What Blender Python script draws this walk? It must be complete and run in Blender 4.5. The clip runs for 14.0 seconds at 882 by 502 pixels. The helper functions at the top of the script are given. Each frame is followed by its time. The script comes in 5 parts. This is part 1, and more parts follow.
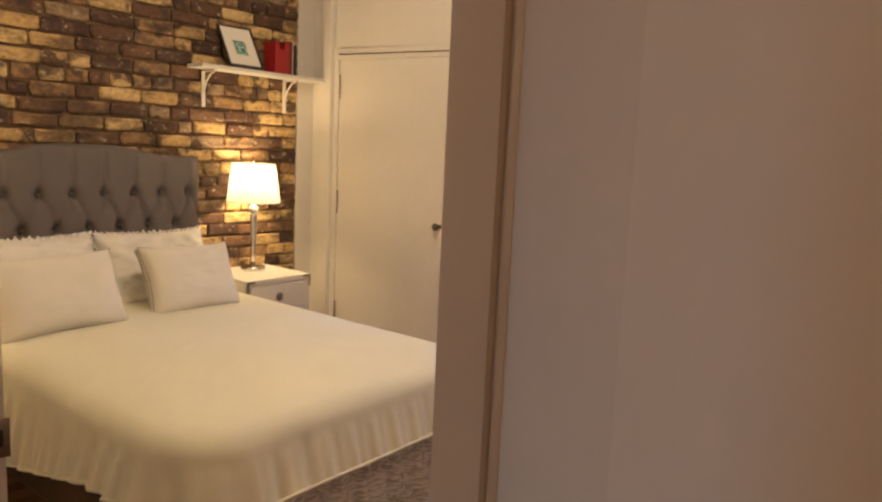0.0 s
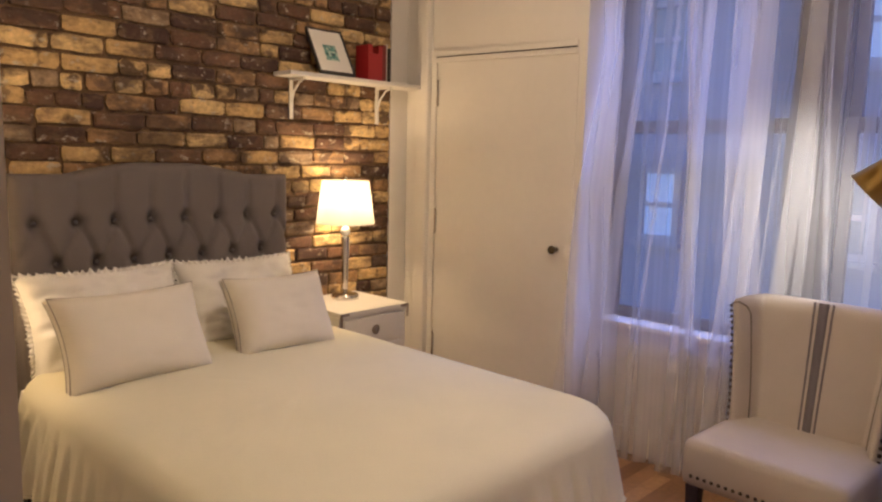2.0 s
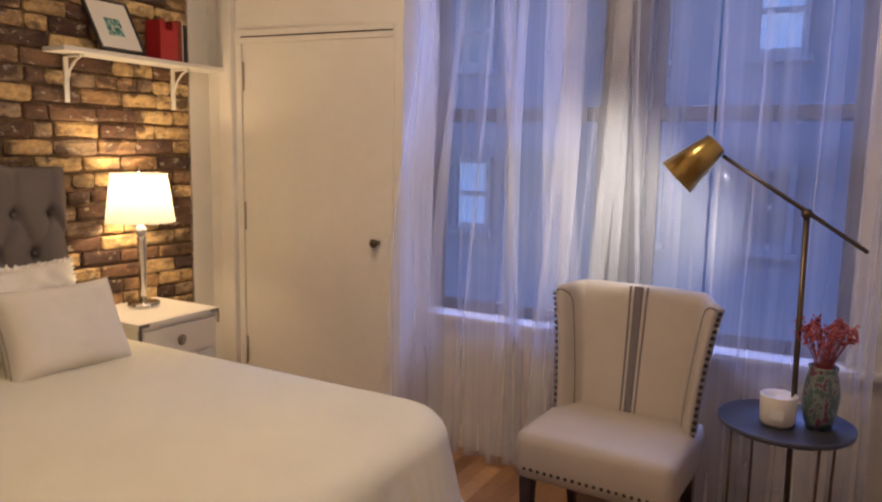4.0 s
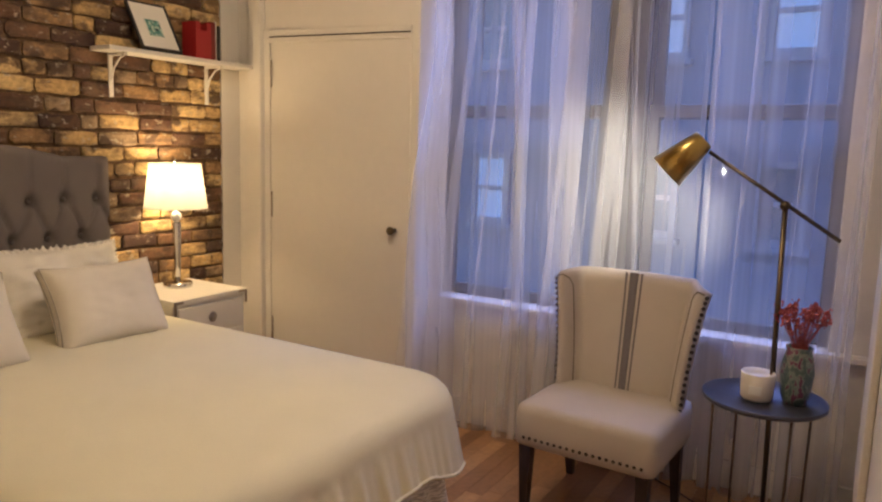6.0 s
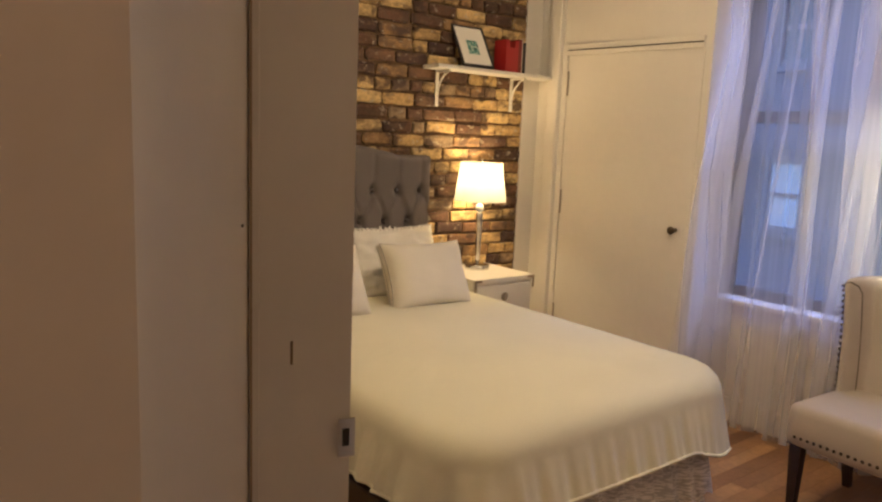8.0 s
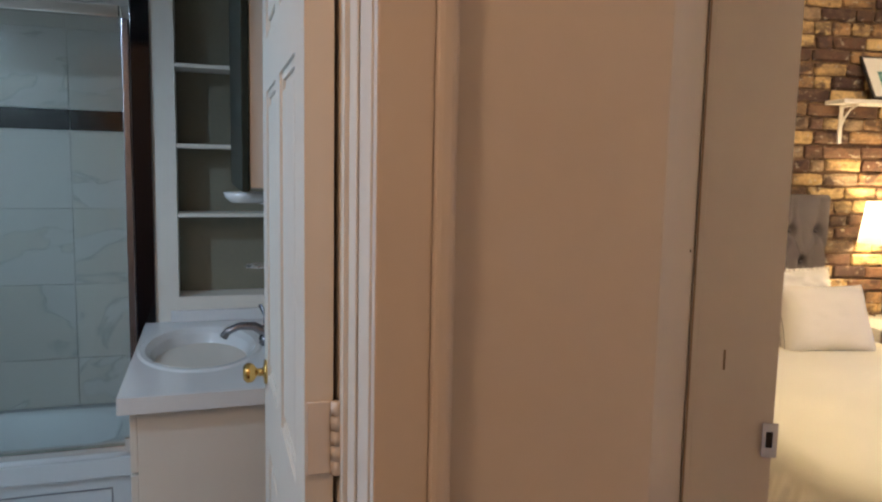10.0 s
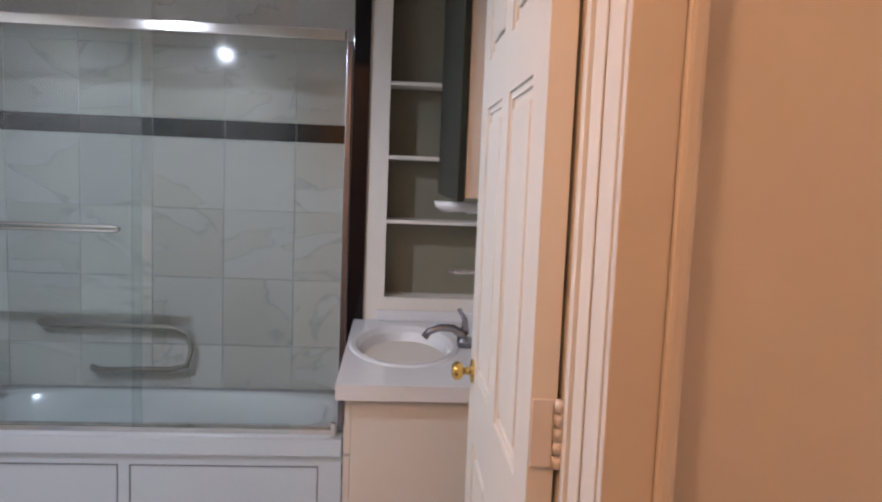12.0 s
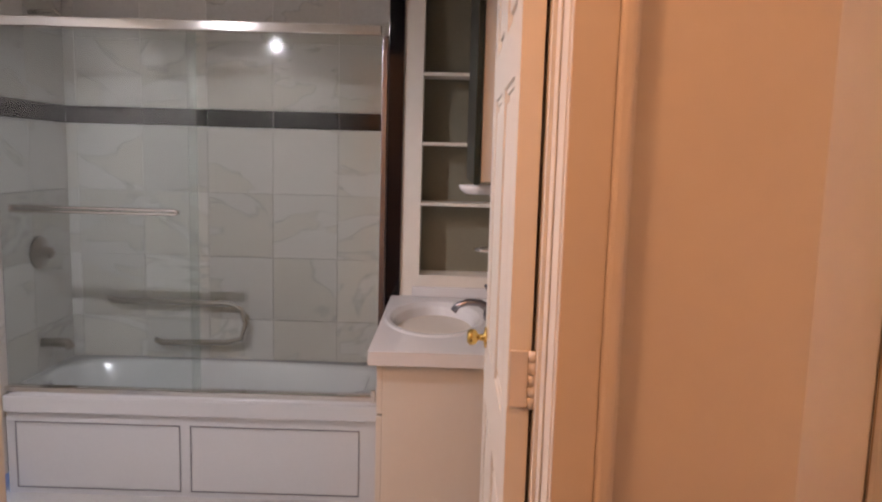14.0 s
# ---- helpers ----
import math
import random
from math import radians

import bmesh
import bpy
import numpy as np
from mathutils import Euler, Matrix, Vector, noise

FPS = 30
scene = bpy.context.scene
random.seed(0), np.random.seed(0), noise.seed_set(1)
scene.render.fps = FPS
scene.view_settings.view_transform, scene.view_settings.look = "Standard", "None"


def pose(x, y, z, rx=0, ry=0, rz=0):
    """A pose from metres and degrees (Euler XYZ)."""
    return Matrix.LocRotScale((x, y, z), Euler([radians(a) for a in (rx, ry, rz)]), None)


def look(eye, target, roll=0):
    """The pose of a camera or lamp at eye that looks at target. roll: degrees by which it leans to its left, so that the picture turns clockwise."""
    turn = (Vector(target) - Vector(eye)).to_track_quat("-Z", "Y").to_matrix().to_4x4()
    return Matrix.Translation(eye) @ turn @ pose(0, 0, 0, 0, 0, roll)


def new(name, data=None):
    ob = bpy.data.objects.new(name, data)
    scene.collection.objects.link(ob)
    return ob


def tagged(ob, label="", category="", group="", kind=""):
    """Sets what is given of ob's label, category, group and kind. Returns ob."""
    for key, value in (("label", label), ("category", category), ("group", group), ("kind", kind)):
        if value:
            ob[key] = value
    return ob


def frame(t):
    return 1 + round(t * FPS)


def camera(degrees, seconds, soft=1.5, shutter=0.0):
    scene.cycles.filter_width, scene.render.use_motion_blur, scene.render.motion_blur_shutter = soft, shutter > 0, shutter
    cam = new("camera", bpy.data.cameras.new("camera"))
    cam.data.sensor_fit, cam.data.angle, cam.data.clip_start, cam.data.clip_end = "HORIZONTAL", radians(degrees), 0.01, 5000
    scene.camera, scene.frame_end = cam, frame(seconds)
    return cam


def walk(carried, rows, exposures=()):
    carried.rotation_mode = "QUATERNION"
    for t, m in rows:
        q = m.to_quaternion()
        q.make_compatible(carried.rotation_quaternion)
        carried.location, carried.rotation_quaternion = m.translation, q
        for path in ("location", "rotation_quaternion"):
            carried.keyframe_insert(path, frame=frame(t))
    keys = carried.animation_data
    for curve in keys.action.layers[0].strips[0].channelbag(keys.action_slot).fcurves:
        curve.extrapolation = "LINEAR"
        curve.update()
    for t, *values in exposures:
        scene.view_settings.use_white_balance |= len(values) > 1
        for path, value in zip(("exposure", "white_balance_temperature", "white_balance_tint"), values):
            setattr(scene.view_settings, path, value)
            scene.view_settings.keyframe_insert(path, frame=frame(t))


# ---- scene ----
cam = camera(63.0, 14.0, soft=2.3)
PATH = [
    (0, (3.48, -3.072, 1.395), (2.256, -1.515, 1.115), 2.6),
    (0.5, (3.371, -3.08, 1.387), (1.978, -1.672, 1.11), 2.4),
    (1, (3.208, -3.06, 1.399), (1.779, -1.688, 1.125), 2),
    (1.5, (3.082, -2.982, 1.391), (1.679, -1.583, 1.123), 1.7),
    (2, (3.005, -2.839, 1.396), (1.634, -1.406, 1.138), 1.4),
    (2.5, (2.948, -2.777, 1.396), (1.648, -1.279, 1.138), 1.1),
    (3, (2.904, -2.743, 1.395), (1.708, -1.161, 1.135), 0.8),
    (3.5, (2.882, -2.708, 1.398), (1.831, -1.027, 1.127), 0.7),
    (3.7, (2.875, -2.699, 1.389), (1.89, -0.979, 1.121), 0.7),
    (5.8, (2.989, -2.841, 1.394), (2.067, -1.089, 1.114), 1.9),
    (6, (3.031, -2.877, 1.385), (2.017, -1.177, 1.098), 1.7),
    (6.5, (3.072, -3.002, 1.38), (1.922, -1.394, 1.076), 1.4),
    (7, (3.105, -3.146, 1.382), (1.876, -1.601, 1.06), 1.3),
    (7.5, (3.164, -3.2, 1.392), (1.81, -1.765, 1.064), 1.7),
    (8, (3.234, -3.19, 1.385), (1.667, -1.986, 1.08), 2.3),
    (8.5, (3.305, -3.22, 1.381), (1.554, -2.295, 1.098), 2.1),
    (9, (3.344, -3.289, 1.385), (1.482, -2.607, 1.123), 1.4),
    (9.2, (3.362, -3.325, 1.385), (1.472, -2.723, 1.132), 1.2),
    (11.3, (3.478, -3.479, 1.392), (1.887, -3.516, 1.23), 2.1),
    (11.5, (3.474, -3.486, 1.388), (1.883, -3.557, 1.227), 2.2),
    (12, (3.49, -3.491, 1.387), (1.904, -3.629, 1.223), 2.3),
    (12.5, (3.533, -3.452, 1.391), (1.953, -3.631, 1.215), 2.5),
    (13, (3.599, -3.399, 1.391), (2.022, -3.598, 1.201), 2.5),
    (13.5, (3.635, -3.38, 1.396), (2.065, -3.606, 1.194), 2.1),
    (14, (3.662, -3.381, 1.398), (2.096, -3.636, 1.193), 1.6),
]
walk(cam, [(t, look(eye, aim, lean)) for t, eye, aim, lean in PATH],
     [(0, 0.64, 6050, 5), (1.5, 0.49, 5700, 9), (3, 0.38, 5550, 11), (6, 0.42, 5800, 6), (7.5, 0.49, 6050, 3), (9.2, 0.70, 5500, 0), (11.3, 1.75, 5800, 14), (12, 1.72, 6600, 20), (13, 1.70, 7700, 29), (14, 1.70, 8000, 31)])


# ---- light ----
world = bpy.data.worlds.new("dusk")
scene.world = world
world.use_nodes = True
wn = world.node_tree
sky = wn.nodes.new("ShaderNodeTexSky")
sky.sky_type, sky.sun_disc, sky.sun_elevation, sky.sun_rotation = "NISHITA", False, radians(7), radians(200)
sky.ozone_density = 8.0
wn.links.new(sky.outputs[0], wn.nodes["Background"].inputs[0])
wn.nodes["Background"].inputs[1].default_value = 0.15

BATH = Matrix.Translation((0.766, -3.951, 0)) @ Matrix.Rotation(radians(8.9), 4, "Z")


def lamp(name, kind, place, power, colour, radius=0.05, target=None, spot=None, size=None):
    data = bpy.data.lights.new(name, kind)
    data.energy, data.color = power, colour
    if kind == "AREA":
        data.size = size
    else:
        data.shadow_soft_size = radius
    ob = new(name, data)
    ob.matrix_world = look(place, target) if target else Matrix.Translation(place)
    if spot:
        data.spot_size, data.spot_blend = radians(spot), 0.5
    return ob


WARM = (1.0, 0.645, 0.31)
LAMP_A, LAMP_B = (0.155, -0.562, 0.0), (0.2, -2.38, 0.0)
lamp("table_lamp_bulb", "POINT", (LAMP_A[0], LAMP_A[1], 1.185), 10.5, WARM, 0.05)
lamp("table_lamp_bulb", "POINT", (LAMP_B[0], LAMP_B[1], 1.185), 10, WARM, 0.035)
lamp("floor_lamp_bulb", "SPOT", (2.396, -0.287, 1.316), 20, (1.0, 0.85, 0.68), 0.02, (2.20, 0.20, 1.24), 100)
lamp("bedroom_ceiling_bulb", "POINT", (1.84, -1.35, 2.56), 30, (1.0, 0.715, 0.45), 0.10)
lamp("hall_ceiling_bulb", "POINT", (3.57, -4.22, 2.35), 11, (1.0, 0.553, 0.295), 0.12)
lamp("bathroom_downlight", "SPOT", BATH @ Vector((1.45, -1.2, 2.20)), 21, (0.70, 0.84, 1.0), 0.02, BATH @ Vector((1.35, -1.15, 0.0)), 171)
# added area lamp outside the windows, in place of the sky's own light
lamp("sky_stand_in", "AREA", (2.25, 1.95, 3.9), 138, (0.34, 0.42, 1.0), target=(2.2, 0.2, 0.5), size=1.8)
scene.view_settings.exposure = 0.0


# ---- materials ----
def mat(name, colour, rough=0.5, metal=0.0, vary=0.06, scale=6.0, bump=0.0, bump_scale=60.0, **more):
    """A painted, woven or metal surface with large stains, fine grain and a little relief."""
    m = bpy.data.materials.new(name)
    m.use_nodes = True
    t = m.node_tree
    b = t.nodes["Principled BSDF"]
    b.inputs["Roughness"].default_value, b.inputs["Metallic"].default_value = rough, metal
    pos = t.nodes.new("ShaderNodeTexCoord")
    big, fine = t.nodes.new("ShaderNodeTexNoise"), t.nodes.new("ShaderNodeTexNoise")
    big.inputs["Scale"].default_value, fine.inputs["Scale"].default_value = scale, bump_scale
    fine.inputs["Detail"].default_value = 4
    for n in (big, fine):
        t.links.new(pos.outputs["Object"], n.inputs["Vector"])
    add = t.nodes.new("ShaderNodeMath")
    t.links.new(big.outputs[0], add.inputs[0])
    t.links.new(fine.outputs[0], add.inputs[1])
    ramp = t.nodes.new("ShaderNodeMapRange")
    ramp.inputs["From Min"].default_value, ramp.inputs["From Max"].default_value = 0.6, 1.4
    ramp.inputs["To Min"].default_value, ramp.inputs["To Max"].default_value = 1 - vary, 1 + vary
    t.links.new(add.outputs[0], ramp.inputs["Value"])
    mul = t.nodes.new("ShaderNodeVectorMath")
    mul.operation = "SCALE"
    mul.inputs[0].default_value = colour
    t.links.new(ramp.outputs[0], mul.inputs["Scale"])
    t.links.new(mul.outputs[0], b.inputs["Base Color"])
    if bump:
        bp = t.nodes.new("ShaderNodeBump")
        bp.inputs["Strength"].default_value, bp.inputs["Distance"].default_value = bump, 0.002
        t.links.new(fine.outputs[0], bp.inputs["Height"])
        t.links.new(bp.outputs[0], b.inputs["Normal"])
    for key, value in more.items():
        b.inputs[key.replace("_", " ")].default_value = value
    return m


def by_piece(m, stops, spots=0.0, spot_colour=(0.05, 0.02, 0.02), spot_scale=14.0):
    """Gives each piece a colour of its own out of stops, with worn blotches."""
    t = m.node_tree
    b = t.nodes["Principled BSDF"]
    info = t.nodes.new("ShaderNodeObjectInfo")
    ramp = t.nodes.new("ShaderNodeValToRGB")
    ramp.color_ramp.interpolation = "CONSTANT"
    e = ramp.color_ramp.elements
    while len(e) < len(stops):
        e.new(0.5)
    for item, (at, colour) in zip(e, stops):
        item.position, item.color = at, (*colour, 1)
    t.links.new(info.outputs["Random"], ramp.inputs[0])
    old = b.inputs["Base Color"].links[0].from_node
    t.links.new(ramp.outputs[0], old.inputs[0])
    if spots:
        geo = t.nodes.new("ShaderNodeNewGeometry")
        n = t.nodes.new("ShaderNodeTexNoise")
        n.inputs["Scale"].default_value, n.inputs["Detail"].default_value = spot_scale, 5
        t.links.new(geo.outputs["Position"], n.inputs["Vector"])
        r = t.nodes.new("ShaderNodeMapRange")
        r.inputs["From Min"].default_value, r.inputs["From Max"].default_value = 0.56, 0.62
        r.inputs["To Max"].default_value = spots
        t.links.new(n.outputs[0], r.inputs["Value"])
        mix = t.nodes.new("ShaderNodeMix")
        mix.data_type = "RGBA"
        mix.inputs["B"].default_value = (*spot_colour, 1)
        t.links.new(r.outputs[0], mix.inputs["Factor"])
        t.links.new(old.outputs[0], mix.inputs["A"])
        t.links.new(mix.outputs["Result"], b.inputs["Base Color"])
    return m


def blotch(m, scale, low, high, amount, colour, stretch=(1, 1, 1)):
    """Ragged patches of another colour over a material, set in the room's own space."""
    t = m.node_tree
    b = t.nodes["Principled BSDF"]
    old = b.inputs["Base Color"].links[0].from_socket
    geo, mp, n, r, mix = (t.nodes.new(k) for k in ("ShaderNodeNewGeometry", "ShaderNodeMapping", "ShaderNodeTexNoise", "ShaderNodeMapRange", "ShaderNodeMix"))
    mp.inputs["Scale"].default_value = stretch
    n.inputs["Scale"].default_value, n.inputs["Detail"].default_value, n.inputs["Roughness"].default_value = scale, 7, 0.65
    r.inputs["From Min"].default_value, r.inputs["From Max"].default_value, r.inputs["To Max"].default_value = low, high, amount
    mix.data_type = "RGBA"
    mix.inputs["B"].default_value = (*colour, 1)
    t.links.new(geo.outputs["Position"], mp.inputs["Vector"])
    t.links.new(mp.outputs[0], n.inputs["Vector"])
    t.links.new(n.outputs[0], r.inputs["Value"])
    t.links.new(r.outputs[0], mix.inputs["Factor"])
    t.links.new(old, mix.inputs["A"])
    t.links.new(mix.outputs["Result"], b.inputs["Base Color"])
    return m


PAINT = mat("white_paint", (0.72, 0.685, 0.62), 0.45, vary=0.025, scale=2.5, bump=0.15, bump_scale=25)
WALL = mat("wall_paint", (0.70, 0.66, 0.60), 0.6, bump=0.2, bump_scale=30)
HALLWALL = mat("hall_paint", (0.66, 0.61, 0.555), 0.55, vary=0.02, scale=3, bump=0.2, bump_scale=20)
CEIL = mat("ceiling_paint", (0.75, 0.73, 0.70), 0.7)
MORTAR = mat("mortar", (0.165, 0.10, 0.052), 0.95, vary=0.35, scale=9, bump=0.8, bump_scale=90)
BRICK = by_piece(mat("brick", (0.3, 0.2, 0.1), 0.9, vary=0.35, scale=13, bump=0.9, bump_scale=70),
                 [(0, (0.58, 0.41, 0.18)), (0.18, (0.48, 0.32, 0.13)), (0.36, (0.31, 0.185, 0.08)), (0.50, (0.105, 0.052, 0.03)),
                  (0.64, (0.16, 0.085, 0.045)), (0.78, (0.06, 0.030, 0.022)), (0.90, (0.27, 0.19, 0.11))], 0.85, (0.055, 0.030, 0.022), 8.0)
blotch(BRICK, 6.5, 0.56, 0.60, 0.65, (0.115, 0.072, 0.044), (1, 1, 1.7))
blotch(BRICK, 11.0, 0.52, 0.60, 0.55, (0.17, 0.11, 0.06), (1, 1, 2.2))
blotch(BRICK, 19.0, 0.585, 0.64, 0.8, (0.46, 0.40, 0.29), (1, 1, 1.6))
blotch(BRICK, 2.4, 0.49, 0.60, 0.72, (0.055, 0.032, 0.024), (1, 1, 2.4))
blotch(MORTAR, 14.0, 0.52, 0.62, 0.7, (0.06, 0.038, 0.025))
PLANK = by_piece(mat("oak_plank", (0.3, 0.15, 0.06), 0.28, vary=0.3, scale=5, bump=0.15, bump_scale=40),
                 [(0, (0.36, 0.185, 0.072)), (0.3, (0.29, 0.14, 0.052)), (0.55, (0.42, 0.23, 0.092)), (0.8, (0.23, 0.105, 0.040))])
SHEET = mat("white_cotton", (0.80, 0.77, 0.70), 0.9, vary=0.05, scale=4, bump=0.35, bump_scale=260)
SPREAD = mat("cream_bedspread", (0.74, 0.70, 0.52), 0.92, vary=0.05, scale=3, bump=0.5, bump_scale=320)
CUSHION = mat("cream_linen", (0.74, 0.69, 0.58), 0.92, vary=0.05, bump=0.5, bump_scale=400)
PIPING = mat("grey_piping", (0.36, 0.32, 0.26), 0.9)
GREY = mat("grey_upholstery", (0.155, 0.132, 0.122), 0.92, vary=0.08, scale=5, bump=0.5, bump_scale=380)
DARKBTN = mat("tuft_button", (0.115, 0.10, 0.098), 0.92, bump=0.5, bump_scale=380)
LINEN = mat("chair_linen", (0.50, 0.445, 0.38), 0.92, vary=0.06, bump=0.5, bump_scale=380)
STRIPE = mat("blue_stripe", (0.185, 0.165, 0.175), 0.92, bump=0.4, bump_scale=380)
DARKWOOD = mat("dark_wood", (0.035, 0.022, 0.018), 0.35, vary=0.3)
CHROME = mat("chrome", (0.75, 0.73, 0.70), 0.12, 1.0, vary=0.02)
NICKEL = mat("aged_nickel", (0.35, 0.30, 0.25), 0.35, 1.0)
BRASS = mat("brushed_brass", (0.44, 0.31, 0.10), 0.28, 1.0, vary=0.1, bump=0.1, bump_scale=200)
GOLD = mat("polished_brass", (0.75, 0.50, 0.16), 0.15, 1.0)
BLUEGREY = mat("blue_grey_metal", (0.075, 0.078, 0.098), 0.45, 0.3)
BRONZE = mat("bronzed_wire", (0.11, 0.075, 0.05), 0.4, 0.8)
BLACKTILE = mat("black_tile", (0.004, 0.0035, 0.005), 0.07, vary=0.1, Specular_IOR_Level=0.3)
BLACK = mat("black_frame", (0.02, 0.018, 0.018), 0.35)
ENAMEL = mat("white_enamel", (0.69, 0.70, 0.71), 0.18, vary=0.02, scale=2)
LAMINATE = mat("cream_laminate", (0.67, 0.62, 0.55), 0.4, vary=0.015)
GROUT = mat("grout", (0.66, 0.65, 0.63), 0.9)
# near-black: the backlit shade of sashes and pier is put into the colour
DARKFRAME = mat("backlit_window_frame", (0.065, 0.058, 0.058), 0.5)
DARKBRASS = mat("dark_brass", (0.12, 0.09, 0.055), 0.35, 1.0)
DARKCHROME = mat("dulled_chrome", (0.30, 0.30, 0.33), 0.22, 1.0)
SLOT = mat("dark_gap", (0.03, 0.025, 0.02), 0.9)


def marble():
    m = mat("marble", (0.64, 0.625, 0.60), 0.09, vary=0.06, scale=3)
    t = m.node_tree
    b = t.nodes["Principled BSDF"]
    geo = t.nodes.new("ShaderNodeNewGeometry")
    info = t.nodes.new("ShaderNodeObjectInfo")
    shift = t.nodes.new("ShaderNodeVectorMath")
    shift.operation = "MULTIPLY_ADD"
    shift.inputs[1].default_value = (0.7, 0.7, 1.5)
    sc = t.nodes.new("ShaderNodeVectorMath")
    sc.operation = "SCALE"
    sc.inputs[0].default_value = (9, 5, 7)
    t.links.new(info.outputs["Random"], sc.inputs["Scale"])
    t.links.new(geo.outputs["Position"], shift.inputs[0])
    t.links.new(sc.outputs[0], shift.inputs[2])
    n = t.nodes.new("ShaderNodeTexNoise")
    n.inputs["Scale"].default_value, n.inputs["Detail"].default_value, n.inputs["Distortion"].default_value = 1.6, 6, 1.2
    t.links.new(shift.outputs[0], n.inputs["Vector"])
    ramp = t.nodes.new("ShaderNodeValToRGB")
    e = ramp.color_ramp.elements
    e[0].position, e[0].color = 0.49, (1, 1, 1, 1)
    e[1].position, e[1].color = 0.512, (0.97, 0.95, 0.91, 1)
    mid = e.new(0.50)
    mid.color = (0.76, 0.76, 0.75, 1)
    t.links.new(n.outputs[0], ramp.inputs[0])
    r2 = t.nodes.new("ShaderNodeMapRange")
    r2.inputs["To Min"].default_value, r2.inputs["To Max"].default_value = 0.84, 1.06
    t.links.new(info.outputs["Random"], r2.inputs["Value"])
    old = b.inputs["Base Color"].links[0].from_node
    m1 = t.nodes.new("ShaderNodeVectorMath")
    m1.operation = "MULTIPLY"
    t.links.new(old.outputs[0], m1.inputs[0])
    t.links.new(ramp.outputs[0], m1.inputs[1])
    m2 = t.nodes.new("ShaderNodeVectorMath")
    m2.operation = "SCALE"
    t.links.new(m1.outputs[0], m2.inputs[0])
    t.links.new(r2.outputs[0], m2.inputs["Scale"])
    t.links.new(m2.outputs[0], b.inputs["Base Color"])
    return m


MARBLE = marble()


def cloth_through(name, colour, clear, glow=0.5, streaks=0.0):
    """Thin cloth: part holes, part fibres that light comes through."""
    m = bpy.data.materials.new(name)
    m.use_nodes = True
    t = m.node_tree
    t.nodes.clear()
    out = t.nodes.new("ShaderNodeOutputMaterial")
    dif, tl, tr = (t.nodes.new(f"ShaderNodeBsdf{k}") for k in ("Diffuse", "Translucent", "Transparent"))
    dif.inputs[0].default_value = tl.inputs[0].default_value = (*colour, 1)
    a, b = t.nodes.new("ShaderNodeMixShader"), t.nodes.new("ShaderNodeMixShader")
    a.inputs[0].default_value, b.inputs[0].default_value = glow, clear
    noise_t = t.nodes.new("ShaderNodeTexNoise")
    noise_t.inputs["Scale"].default_value = 3
    if streaks:
        tc, mp = t.nodes.new("ShaderNodeTexCoord"), t.nodes.new("ShaderNodeMapping")
        mp.inputs["Scale"].default_value = (5.5, 0.1, 0.12)
        t.links.new(tc.outputs["Object"], mp.inputs["Vector"])
        t.links.new(mp.outputs[0], noise_t.inputs["Vector"])
    r = t.nodes.new("ShaderNodeMapRange")
    r.inputs["From Min"].default_value, r.inputs["From Max"].default_value = 0.3, 0.7
    r.inputs["To Min"].default_value, r.inputs["To Max"].default_value = clear - 0.06 - streaks, clear + 0.06 + streaks * 0.6
    t.links.new(noise_t.outputs[0], r.inputs["Value"])
    t.links.new(r.outputs[0], b.inputs[0])
    t.links.new(dif.outputs[0], a.inputs[1])
    t.links.new(tl.outputs[0], a.inputs[2])
    t.links.new(a.outputs[0], b.inputs[1])
    t.links.new(tr.outputs[0], b.inputs[2])
    t.links.new(b.outputs[0], out.inputs[0])
    return m


SHEER = cloth_through("sheer_curtain", (0.88, 0.87, 0.89), 0.725, 0.48, 0.04)
SHADE = cloth_through("lamp_shade_cloth", (0.33, 0.332, 0.31), 0.015, 0.55)


def glass(name, colour, rough=0.0, reflect_haze=0.0, ior=1.45):
    m = bpy.data.materials.new(name)
    m.use_nodes = True
    t = m.node_tree
    t.nodes.clear()
    out = t.nodes.new("ShaderNodeOutputMaterial")
    tr, gl, mx = t.nodes.new("ShaderNodeBsdfTransparent"), t.nodes.new("ShaderNodeBsdfGlossy"), t.nodes.new("ShaderNodeMixShader")
    tr.inputs[0].default_value = (*colour, 1)
    gl.inputs["Roughness"].default_value = rough
    lw = t.nodes.new("ShaderNodeFresnel")
    lw.inputs[0].default_value = ior
    t.links.new(lw.outputs[0], mx.inputs[0])
    t.links.new(tr.outputs[0], mx.inputs[1])
    t.links.new(gl.outputs[0], mx.inputs[2])
    t.links.new(mx.outputs[0], out.inputs[0])
    # a share of white diffuse stands in for a milky reflection on the pane
    if reflect_haze:
        haze, soft = t.nodes.new("ShaderNodeBsdfDiffuse"), t.nodes.new("ShaderNodeMixShader")
        soft.inputs[0].default_value = reflect_haze
        t.links.new(mx.outputs[0], soft.inputs[1])
        t.links.new(haze.outputs[0], soft.inputs[2])
        t.links.new(soft.outputs[0], out.inputs[0])
    return m


PANE = glass("window_glass", (0.95, 0.97, 1.0))
SHOWER = glass("shower_glass", (0.94, 0.96, 0.945), ior=1.30)
# front panel, with its pale reflection mixed in as haze
SHOWER_HAZE = glass("hazy_shower_glass", (0.88, 0.93, 0.92), reflect_haze=0.03)
JAR = glass("jar_glass", (0.85, 0.88, 0.86))


